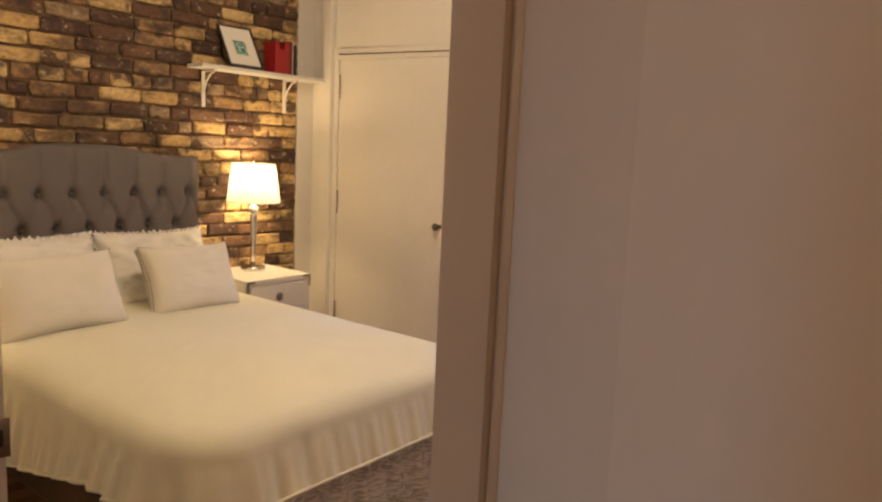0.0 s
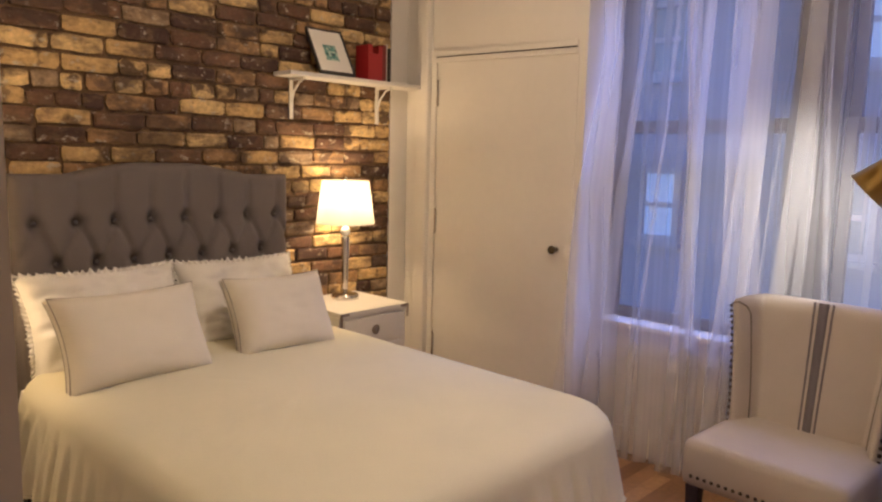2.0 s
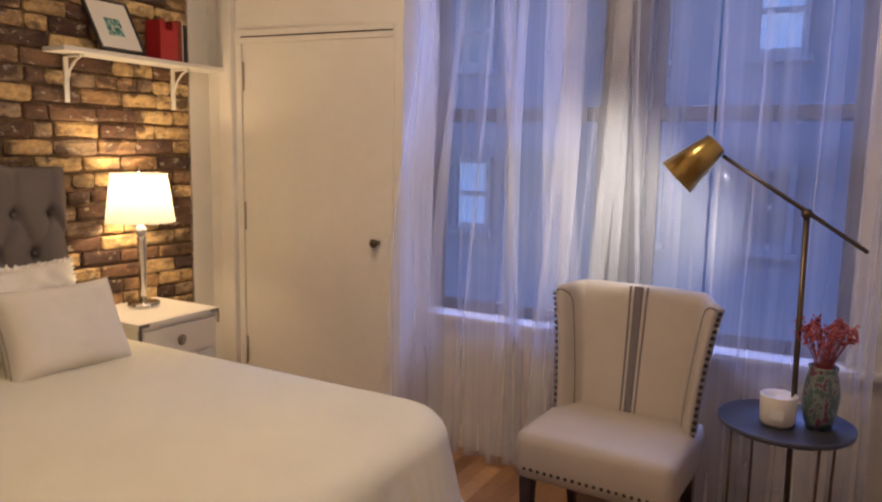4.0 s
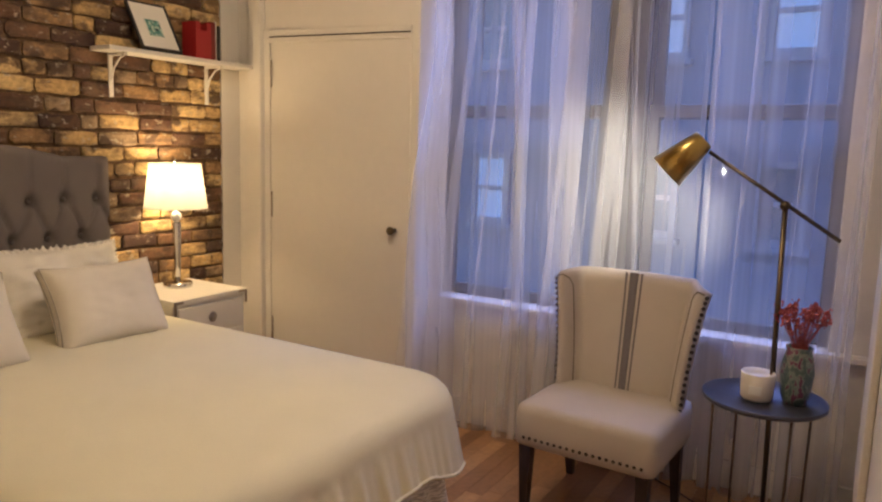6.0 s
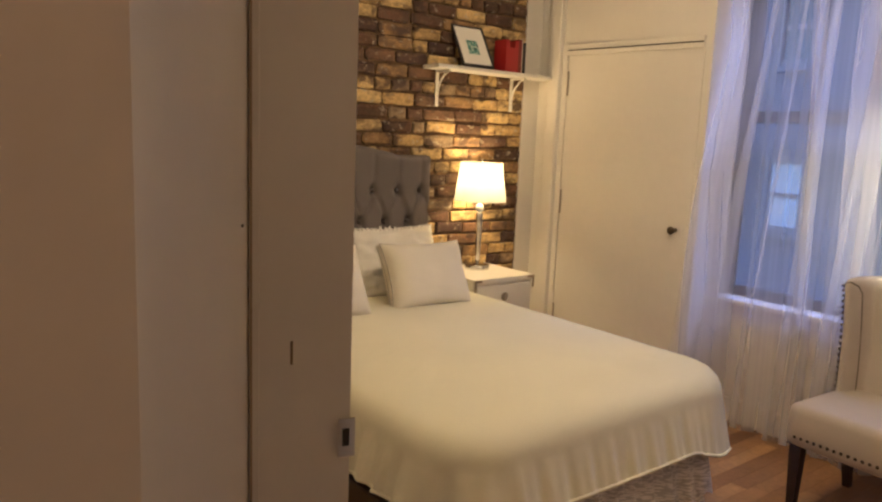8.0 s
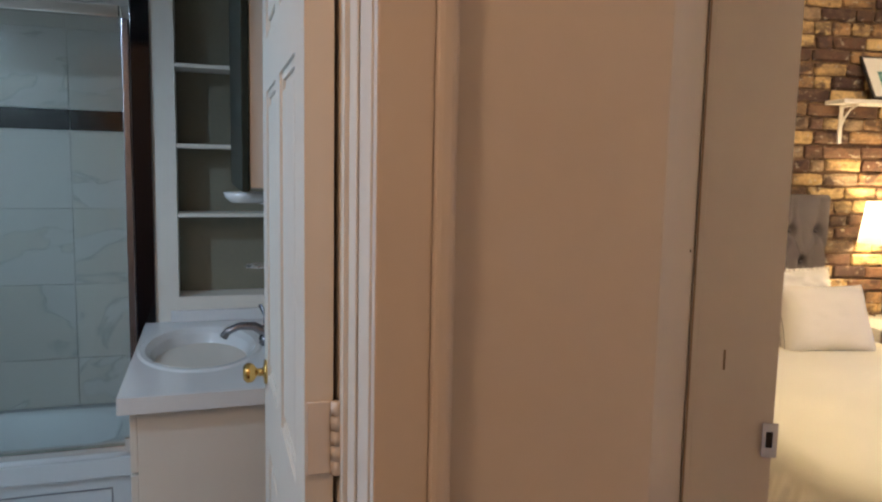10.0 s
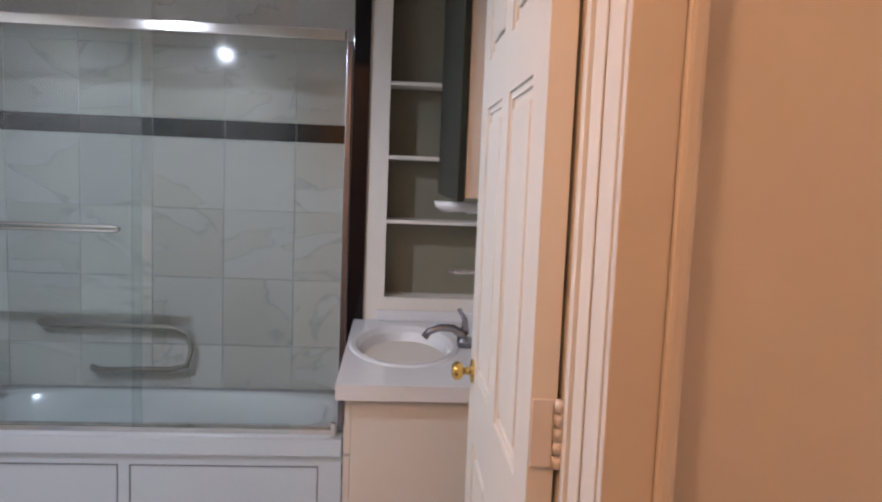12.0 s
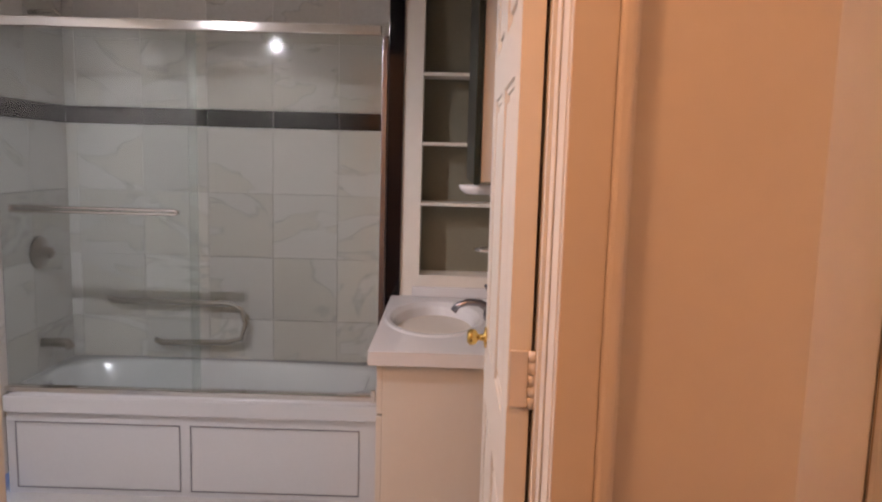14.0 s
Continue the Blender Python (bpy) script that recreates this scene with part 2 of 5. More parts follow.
def glowing(name, colour, strength):
    m = bpy.data.materials.new(name)
    m.use_nodes = True
    b = m.node_tree.nodes["Principled BSDF"]
    b.inputs["Base Color"].default_value = (*colour, 1)
    b.inputs["Emission Color"].default_value = (*colour, 1)
    b.inputs["Emission Strength"].default_value = strength
    return m


# ---- helpers for shapes ----
def part(name, bm, material, parent=None, label="", smooth=False, m=None):
    bmesh.ops.recalc_face_normals(bm, faces=bm.faces)
    me = bpy.data.meshes.new(name)
    bm.to_mesh(me)
    bm.free()
    me.materials.append(material)
    if smooth:
        me.shade_smooth()
    ob = new(name, me)
    if parent is not None:
        ob.parent = parent
    if m is not None:
        ob.matrix_world = m
    return tagged(ob, label)


def add_box(bm, x, y, z, bevel=0.0):
    made = bmesh.ops.create_cube(bm, size=1)["verts"]
    for v in made:
        v.co = Vector(((x[0] + x[1]) / 2 + v.co.x * (x[1] - x[0]), (y[0] + y[1]) / 2 + v.co.y * (y[1] - y[0]), (z[0] + z[1]) / 2 + v.co.z * (z[1] - z[0])))
    if bevel:
        edges = list({e for v in made for e in v.link_edges})
        bmesh.ops.bevel(bm, geom=edges, offset=bevel, segments=2, profile=0.6, affect="EDGES")


def box(name, x, y, z, material, parent=None, bevel=0.0, label="", m=None):
    bm = bmesh.new()
    add_box(bm, x, y, z, bevel)
    return part(name, bm, material, parent, label, m=m)


def boxes(name, items, material, parent=None, bevel=0.0, label="", m=None):
    bm = bmesh.new()
    for x, y, z in items:
        add_box(bm, x, y, z, bevel)
    return part(name, bm, material, parent, label, m=m)


def add_lathe(bm, profile, n=28, centre=(0, 0), cap=True):
    rings = []
    for r, z in profile:
        rings.append([bm.verts.new((centre[0] + r * math.cos(2 * math.pi * k / n), centre[1] + r * math.sin(2 * math.pi * k / n), z)) for k in range(n)])
    for a, b in zip(rings, rings[1:]):
        for k in range(n):
            bm.faces.new((a[k], a[(k + 1) % n], b[(k + 1) % n], b[k]))
    if cap:
        bm.faces.new(rings[0])
        bm.faces.new(rings[-1])


def lathe(name, profile, material, parent=None, n=28, label="", m=None, cap=True):
    bm = bmesh.new()
    add_lathe(bm, profile, n, cap=cap)
    return part(name, bm, material, parent, label, True, m)


def add_tube(bm, points, radius, n=10):
    points = [Vector(p) for p in points]
    rings, up = [], None
    for i, p in enumerate(points):
        way = (points[min(i + 1, len(points) - 1)] - points[max(i - 1, 0)]).normalized()
        side = way.cross(Vector((0, 0, 1)) if abs(way.z) < 0.95 else Vector((1, 0, 0))).normalized()
        if up is not None and side.dot(up) < 0:
            side = -side
        up = side
        other = way.cross(side)
        r = radius[i] if isinstance(radius, (list, tuple)) else radius
        rings.append([bm.verts.new(p + side * r * math.cos(2 * math.pi * k / n) + other * r * math.sin(2 * math.pi * k / n)) for k in range(n)])
    for a, b in zip(rings, rings[1:]):
        for k in range(n):
            bm.faces.new((a[k], a[(k + 1) % n], b[(k + 1) % n], b[k]))
    bm.faces.new(rings[0])
    bm.faces.new(rings[-1])


def tube(name, points, radius, material, parent=None, n=10, label="", m=None):
    bm = bmesh.new()
    add_tube(bm, points, radius, n)
    return part(name, bm, material, parent, label, True, m)


def prism(name, outline, z, material, label="", m=None, parent=None, bevel=0.0):
    bm = bmesh.new()
    low = [bm.verts.new((x, y, z[0])) for x, y in outline]
    high = [bm.verts.new((x, y, z[1])) for x, y in outline]
    bm.faces.new(low)
    bm.faces.new(high)
    for k in range(len(outline)):
        bm.faces.new((low[k], low[(k + 1) % len(low)], high[(k + 1) % len(low)], high[k]))
    if bevel:
        bmesh.ops.bevel(bm, geom=[e for e in bm.edges if abs((e.verts[0].co - e.verts[1].co).z) > 0.1], offset=bevel, segments=2, affect="EDGES")
    ob = part(name, bm, material, parent, label, m=m)
    return ob


def thing(name, place, label, category, turn=0.0, group="", m=None):
    e = new(name)
    e.empty_display_size = 0.1
    e.matrix_world = m if m is not None else Matrix.Translation(place) @ Matrix.Rotation(radians(turn), 4, "Z")
    return tagged(e, label, category, group)


def structure(ob):
    return tagged(ob, kind="structure")


# ---- bedroom shell ----
H = 2.62
structure(box("floor", (-0.3, 3.4), (-2.75, 0.45), (-0.12, -0.012), MORTAR))
structure(box("hall_floor", (2.6, 4.9), (-6.2, -2.75), (-0.12, -0.012), MORTAR))
structure(box("ceiling", (-0.3, 4.9), (-2.9, 0.45), (H, H + 0.1), CEIL))
structure(box("hall_ceiling", (2.55, 4.9), (-6.2, -2.9), (H, H + 0.1), CEIL))
wall_west = structure(box("wall_west", (-0.30, -0.012), (-2.75, 0.45), (0, H), MORTAR))
structure(box("wall_closet_left", (-0.012, 0.232), (0.0, 0.12), (0, H), PAINT))
structure(box("wall_closet_right", (1.128, 1.17), (0.0, 0.12), (0, H), PAINT))
structure(box("wall_closet_top", (0.232, 1.128), (0.0, 0.12), (1.935, H), PAINT))
structure(box("wall_closet_side", (1.10, 1.17), (0.12, 0.40), (0, H), PAINT))
structure(box("closet_back", (-0.012, 1.10), (0.40, 0.45), (0, H), PAINT))
structure(box("wall_north_below", (1.17, 3.4), (0.22, 0.45), (0, 0.62), WALL))
structure(box("wall_north_above", (1.17, 3.4), (0.22, 0.45), (2.38, H), WALL))
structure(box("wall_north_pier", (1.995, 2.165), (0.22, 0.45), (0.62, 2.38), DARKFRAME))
structure(box("wall_north_end", (2.935, 3.4), (0.22, 0.45), (0.62, 2.38), WALL))
structure(box("wall_east", (3.09, 3.24), (-2.47, 0.22), (0, H), WALL))
structure(box("wall_south", (-0.012, 2.2), (-2.80, -2.66), (0, H), WALL))
# the piers on either side of the bedroom's doorway
structure(prism("wall_between_doors", [(2.293, -2.802), (2.330, -2.657), (2.20, -2.66), (2.20, -2.80), (2.58, -3.30), (2.722, -3.311)], (0, H), HALLWALL))
structure(prism("wall_doorway_side", [(3.122, -2.617), (3.150, -2.556), (3.30, -2.66), (3.62, -2.80), (3.62, -2.40), (3.07, -2.40)], (0, H), HALLWALL))
structure(box("wall_doorway_head", (2.2, 3.2), (-2.80, -2.62), (2.08, H), HALLWALL))
structure(box("wall_hall_north", (3.62, 4.9), (-2.80, -2.65), (0, H), HALLWALL))
structure(box("wall_hall_east", (4.75, 4.9), (-6.2, -2.80), (0, H), HALLWALL))
structure(box("wall_hall_south", (2.4, 4.75), (-6.2, -6.05), (0, H), HALLWALL))


# ---- window ----
def window(x0, x1):
    w = new("window")
    w.location = (x0, 0.30, 0.62)
    tagged(w, kind="structure")
    wd, z1, zm = x1 - x0, 1.76, 0.94

    def sash(y, za, zb, name):
        s = boxes(name, [((0.0, 0.045), (y, y + 0.035), (za, zb)), ((wd - 0.045, wd), (y, y + 0.035), (za, zb)),
                         ((0.045, wd - 0.045), (y, y + 0.035), (za, za + 0.055)), ((0.045, wd - 0.045), (y, y + 0.035), (zb - 0.055, zb))], DARKFRAME, w, 0.004)
        box("pane", (0.045, wd - 0.045), (y + 0.014, y + 0.020), (za + 0.055, zb - 0.055), PANE, w).visible_shadow = False
        return s
    sash(0.00, 0.02, zm + 0.03, "sash")
    sash(0.04, zm - 0.03, z1 - 0.02, "sash")
    boxes("window_frame", [((-0.001, 0.0), (-0.02, 0.1), (0, z1))], PAINT, w)
    return w


window(1.17, 1.995)
window(2.165, 2.935)
for a, b in ((1.175, 2.03), (2.06, 3.08)):
    structure(box("window_sill", (a, b), (0.165, 0.30), (0.62, 0.645), PAINT, bevel=0.006))
structure(box("panel_east", (3.070, 3.089), (-0.85, -0.06), (0.30, 2.1), PAINT, bevel=0.006))
structure(box("baseboard", (1.18, 3.08), (0.205, 0.219), (0, 0.12), PAINT, bevel=0.004))

# ---- neighbouring building across the court ----
FACADE = mat("neighbour_plaster", (0.34, 0.36, 0.45), 0.9, vary=0.2, scale=0.7)
LIT = glowing("lit_far_window", (0.55, 0.72, 1.0), 0.17)
FARFRAME = mat("far_frame", (0.45, 0.46, 0.52), 0.6)
FARGLASS = mat("far_glass", (0.22, 0.25, 0.30), 0.15)


def far_window(parent, x, z, w, h, lit):
    f = boxes("window", [((x, x + 0.05), (-0.08, 0), (z, z + h)), ((x + w - 0.07, x + w), (-0.08, 0), (z, z + h)),
                         ((x + 0.07, x + w - 0.07), (-0.08, 0), (z, z + 0.08)), ((x + 0.07, x + w - 0.07), (-0.08, 0), (z + h - 0.08, z + h)),
                         ((x + 0.07, x + w - 0.07), (-0.07, 0), (z + h / 2 - 0.03, z + h / 2 + 0.03))], FARFRAME, parent)
    box("pane", (x + 0.07, x + w - 0.07), (-0.03, -0.01), (z + 0.08, z + h - 0.08), LIT if lit else FARGLASS, f)
    box("sill", (x - 0.06, x + w + 0.06), (-0.16, -0.002), (z - 0.07, z - 0.002), FARFRAME, f)


house = thing("apartment_building", (0, 6.2, -6), "grey apartment house across the court, some sash windows lit", "building")
box("wall", (-7, 9), (0.0, 0.6), (0, 13), FACADE, house)
for i, x in enumerate((-4.3, -1.85, 0.42, 1.86, 3.9, 5.9)):
    for j, z in enumerate((4.3, 6.35, 8.5, 10.6)):
        far_window(house, x, z, 0.56, 0.98, (i, j) in ((1, 1), (2, 2), (3, 2)))
box("cornice", (-7.1, 9.1), (-0.25, 0.0), (12.7, 13.0), PAINT, house, 0.03)
structure(box("ground", (-12, 14), (0.45, 8), (-6.1, -6.0), FACADE))

# ---- closet door and trim ----
closet = structure(new("door_1"))
closet.location = (0.236, 0.0, 0.03)
box("door_leaf", (0.0, 0.8915), (-0.004, 0.03), (0.0, 1.894), PAINT, closet, 0.003)
for z in (0.266, 0.956, 1.644):
    h = box("hinge", (-0.006, 0.008), (-0.016, -0.0045), (z, z + 0.13), PAINT, closet, 0.003, "painted butt hinge")
    tube("hinge_pin", [(0.012, -0.014, z - 0.004), (0.012, -0.014, z + 0.134)], 0.005, NICKEL, h)
knob = lathe("door_knob", [(0.0, 0.0), (0.012, 0.0), (0.009, 0.02), (0.018, 0.030), (0.021, 0.042), (0.015, 0.051), (0.0, 0.053)], DARKBRASS, closet, 18, "small aged metal knob", cap=False)
knob.matrix_local = Matrix.Translation((0.815, -0.004, 0.945)) @ Matrix.Rotation(radians(90), 4, "X")
box("keyhole_plate", (0.845, 0.862), (-0.009, -0.0045), (0.915, 0.965), PAINT, closet, 0.002)
sag = Matrix.Translation((0.232, 0, 1.927)) @ Matrix.Rotation(radians(1.15), 4, "Y")
structure(box("trim", (0.004, 0.893), (-0.0155, -0.0125), (-0.0035, 0.002), SLOT, m=sag))
structure(box("trim", (0.105, 0.195), (-0.040, -0.0005), (0, H), PAINT, bevel=0.006))
structure(box("trim", (0.195, 0.232), (-0.008, -0.0005), (0, 1.96), PAINT, bevel=0.002))
structure(box("trim", (-0.036, 0.893), (-0.0122, -0.0005), (-0.030, 0.032), PAINT, bevel=0.003, m=sag))

# ---- bed ----
BX, BY, BW, BL = 0.02, -1.455, 1.30, 1.80
bed = thing("bed", (BX, BY, 0), "double bed with grey button-tufted headboard, made up with a cream spread", "bed")


def headboard():
    w, d, bottom = 0.585, 0.075, 0.35
    tufts = []
    for r, z in enumerate((0.955, 1.115, 1.29)):
        for k in range(-5, 6):
            y = (k + (0.5 if r % 2 else 0)) * 0.148
            if abs(y) < w - 0.03 and z < 1.12:
                tufts.append((y, z + 0.0))
    nu, nv = 110, 90
    bm = bmesh.new()
    rows = []
    for j in range(nv + 1):
        row = []
        for i in range(nu + 1):
            y = -w + 2 * w * i / nu
            u = abs(y) / w
            top = 1.345 - 0.047 * min(1, max(0, (u - 0.15) / 0.5)) ** 1.6 if u < 0.65 else 1.298
            z = bottom + (top - bottom) * j / nv
            edge = min(w - abs(y), top - z)
            x = d + 0.018 * min(1, edge / 0.03) ** 0.5 if edge > 0 else d * 0.75
            for ty, tz in tufts:
                q = (y - ty) ** 2 + (z - tz) ** 2
                if q < 0.02:
                    x -= 0.036 * math.exp(-q / 0.0006)
                # creases run down from button to button and straight up from the top row
                for dy in (-0.074, 0.074):
                    if tz > 0.90:
                        s = (tz - z) / 0.160
                        if 0 <= s <= 1:
                            x -= (0.012 if dy < 0 else 0.019) * math.exp(-((y - ty - dy * s - 0.010 * math.sin(3.14 * s)) ** 2) / 0.00010)
                if tz > 1.0 and z > tz:
                    x -= 0.015 * math.exp(-((y - ty) ** 2) / 0.00010) * max(0, 1 - (z - tz) / 0.30)
            row.append(bm.verts.new((x, y, z)))
        rows.append(row)
    for a, b in zip(rows, rows[1:]):
        for i in range(nu):
            bm.faces.new((a[i], a[i + 1], b[i + 1], b[i]))
    rim = [r[0] for r in rows] + rows[-1][1:] + [r[-1] for r in reversed(rows[:-1])] + list(reversed(rows[0][1:-1]))
    back = [bm.verts.new((0.0, v.co.y, v.co.z)) for v in rim]
    for k in range(len(rim)):
        bm.faces.new((rim[k], rim[(k + 1) % len(rim)], back[(k + 1) % len(rim)], back[k]))
    bm.faces.new(back)
    ob = part("headboard", bm, GREY, bed, "grey linen headboard with deep button tufting", True)
    for y, z in tufts:
        b = lathe("button", [(0.0, -0.004), (0.010, -0.003), (0.0115, 0.002), (0.008, 0.006), (0.0, 0.007)], DARKBTN, ob, 10, cap=False)
        b.matrix_local = Matrix.Translation((0.066, y, z)) @ Matrix.Rotation(radians(90), 4, "Y")


headboard()
box("mattress", (0.12, BL - 0.02), (-BW / 2 + 0.02, BW / 2 - 0.02), (0.30, 0.54), SHEET, bed, 0.07, "white fitted mattress")
box("bed_frame", (0.11, BL - 0.09), (-BW / 2 + 0.03, BW / 2 - 0.03), (0.15, 0.298), DARKWOOD, bed, 0.01, "dark bed rails")
for x, y in ((0.14, -0.58), (0.14, 0.58), (1.6, -0.55), (1.6, 0.55)):
    box("leg", (x - 0.03, x + 0.03), (y - 0.03, y + 0.03), (0.0, 0.15), DARKWOOD, bed)


def outline(s, x0, x1, y0, y1, r):
    """The point at arc length s round a rectangle with rounded corners, and its outward normal."""
    sx, sy, q = x1 - x0 - 2 * r, y1 - y0 - 2 * r, math.pi * r / 2
    for kind, ln in (("e", sy), ("c", q), ("n", sx), ("c2", q), ("w", sy), ("c3", q), ("s", sx), ("c4", q)):
        if s <= ln:
            a = s / r if r else 0
            if kind == "e":
                return (x1, y0 + r + s), (1, 0)
            if kind == "c":
                return (x1 - r + r * math.cos(a), y1 - r + r * math.sin(a)), (math.cos(a), math.sin(a))
            if kind == "n":
                return (x1 - r - s, y1), (0, 1)
            if kind == "c2":
                return (x0 + r - r * math.sin(a), y1 - r + r * math.cos(a)), (-math.sin(a), math.cos(a))
            if kind == "w":
                return (x0, y1 - r - s), (-1, 0)
            if kind == "c3":
                return (x0 + r - r * math.cos(a), y0 + r - r * math.sin(a)), (-math.cos(a), -math.sin(a))
            if kind == "s":
                return (x0 + r + s, y0), (0, -1)
            return (x1 - r + r * math.sin(a), y0 + r - r * math.cos(a)), (math.sin(a), -math.cos(a))
        s -= ln
    return (x1, y0 + r), (1, 0)


def drape(name, x0, x1, y0, y1, top, hem, r, flare, folds, material, label, category, lace=False, open_from=None):
    n, rings, roll = 640, [], 0.085
    total = 2 * (x1 - x0) + 2 * (y1 - y0) - 8 * r + 2 * math.pi * r
    bm = bmesh.new()
    for inset in (0.5, 0.4, 0.3, 0.2, 0.1, 0.03):
        rings.append(("top", inset))
    for a in (15, 35, 55, 75, 90):
        rings.append(("roll", a))
    for d in range(1, 13):
        rings.append(("drop", d / 12))
    grid = []
    for kind, v in rings:
        row = []
        for k in range(n):
            s = total * k / n
            (x, y), (nx, ny) = outline(s, x0, x1, y0, y1, r)
            wav = noise.noise((x * 2.2, y * 2.2, 0.3))
            if kind == "top":
                cx, cy = (x0 + x1) / 2, (y0 + y1) / 2
                f = 1 - v * 2 if v == 0.5 else 1 - v * 1.9
                px, py = cx + (x - cx) * f, cy + (y - cy) * f
                z = top + 0.007 * noise.noise((px * 5, py * 5, 1.0)) + 0.0025 * noise.noise((px * 22, py * 9, 4.0)) + 0.012 * (1 - abs(f) ** 4)
            elif kind == "roll":
                a = radians(v)
                px, py = x + nx * roll * math.sin(a), y + ny * roll * math.sin(a)
                z = top - roll * (1 - math.cos(a))
            else:
                fold = math.sin(s * folds + 2.5 * wav) * (0.55 + 0.45 * noise.noise((s * 1.7, 3.0, 0.0))) + 0.30 * math.sin(s * 127 + 6 * wav)
                out = roll + flare * v + (0.020 + 0.024 * min(1, max(0, (0.85 - x) / 0.3)) if ny < -0.3 else 0.010) * v ** 0.5 * fold
                px, py = x + nx * out, y + ny * out
                edge_y = min(1, max(0, (y + 1.12) / 0.28))
                low = hem - 0.09 * edge_y if nx > 0.3 else (hem - 0.11 + 0.12 * min(1, max(0, (x - 0.9) / 0.6)) if ny < -0.3 else hem - 0.09)
                low += 0.016 * noise.noise((s * 2.1, 7.0, 0.0)) + 0.007 * fold
                z = top - roll + (low - top + roll) * v
            row.append(bm.verts.new((px, py, z)))
        grid.append(row)
    for a, b in zip(grid, grid[1:]):
        for k in range(n):
            bm.faces.new((a[k], a[(k + 1) % n], b[(k + 1) % n], b[k]))
    bmesh.ops.remove_doubles(bm, verts=grid[0], dist=0.0005)
    hem_line = [tuple(v_.co) for v_ in grid[-1]] + [tuple(grid[-1][0].co)]
    whole = thing(name, (0, 0, 0), label, category)
    part("cover", bm, material, whole, "", True)
    tube("hem", hem_line[::2] + [hem_line[-1]], 0.006, material, whole, 6, "rolled hem")
    return whole


spread = drape("bedspread", 0.27, 1.845, -2.035, -0.852, 0.615, 0.390, 0.135, 0.040, 58, SPREAD, "cream cotton bedspread hanging in soft folds over the mattress", "bedspread")
LACE = mat("lace", (0.78, 0.75, 0.71), 0.9, vary=0.05)
_lt = LACE.node_tree
_lb = _lt.nodes["Principled BSDF"]
_lo, _ln, _lr, _lm = _lb.inputs["Base Color"].links[0].from_node, _lt.nodes.new("ShaderNodeTexVoronoi"), _lt.nodes.new("ShaderNodeMapRange"), _lt.nodes.new("ShaderNodeVectorMath")
_ln.inputs["Scale"].default_value = 30
_lr.inputs["From Min"].default_value, _lr.inputs["From Max"].default_value = 0.45, 0.60
_lr.inputs["To Min"].default_value, _lr.inputs["To Max"].default_value = 1.0, 0.62
_lm.operation = "SCALE"
_lt.links.new(_ln.outputs["Distance"], _lr.inputs["Value"])
_lt.links.new(_lo.outputs[0], _lm.inputs[0])
_lt.links.new(_lr.outputs[0], _lm.inputs["Scale"])
_lt.links.new(_lm.outputs[0], _lb.inputs["Base Color"])


def skirt():
    """Three gathered tiers, each flaring a little over the next."""
    whole = thing("bed_skirt", (0, 0, 0), "gathered off-white lace bed skirt in three tiers reaching the floor", "bed skirt")
    x0, x1, y0, y1, r, n = 0.16, 1.86, -2.06, -0.82, 0.08, 520
    reach = (y1 - y0) + 0.9
    for tier, (top, low) in enumerate(((0.48, 0.30), (0.318, 0.155), (0.172, 0.012))):
        bm, rows = bmesh.new(), []
        for j in range(8):
            q, row = j / 7, []
            for k in range(n):
                s = reach * k / (n - 1)
                (x, y), (nx, ny) = outline(s, x0, x1, y0, y1, r)
                wave = math.sin(s * (50 + 9 * tier) + 5 * noise.noise((s * 3, tier * 4.0, 0))) * (0.75 + 0.6 * noise.noise((s * 8, tier * 2.0, 2)))
                o = 0.004 + (0.008 + 0.020 * q) * wave + 0.022 * q + 0.006 * q * math.sin(s * 131 + tier)
                z = top + (low - top) * q + (0.006 * math.sin(s * 170) if j == 7 else 0)
                row.append(bm.verts.new((x + nx * o, y + ny * o, z)))
            rows.append(row)
        for a, b in zip(rows, rows[1:]):
            for k in range(n - 1):
                bm.faces.new((a[k], a[k + 1], b[k + 1], b[k]))
        part("ruffle", bm, LACE, whole, "gathered lace tier", True)


skirt()


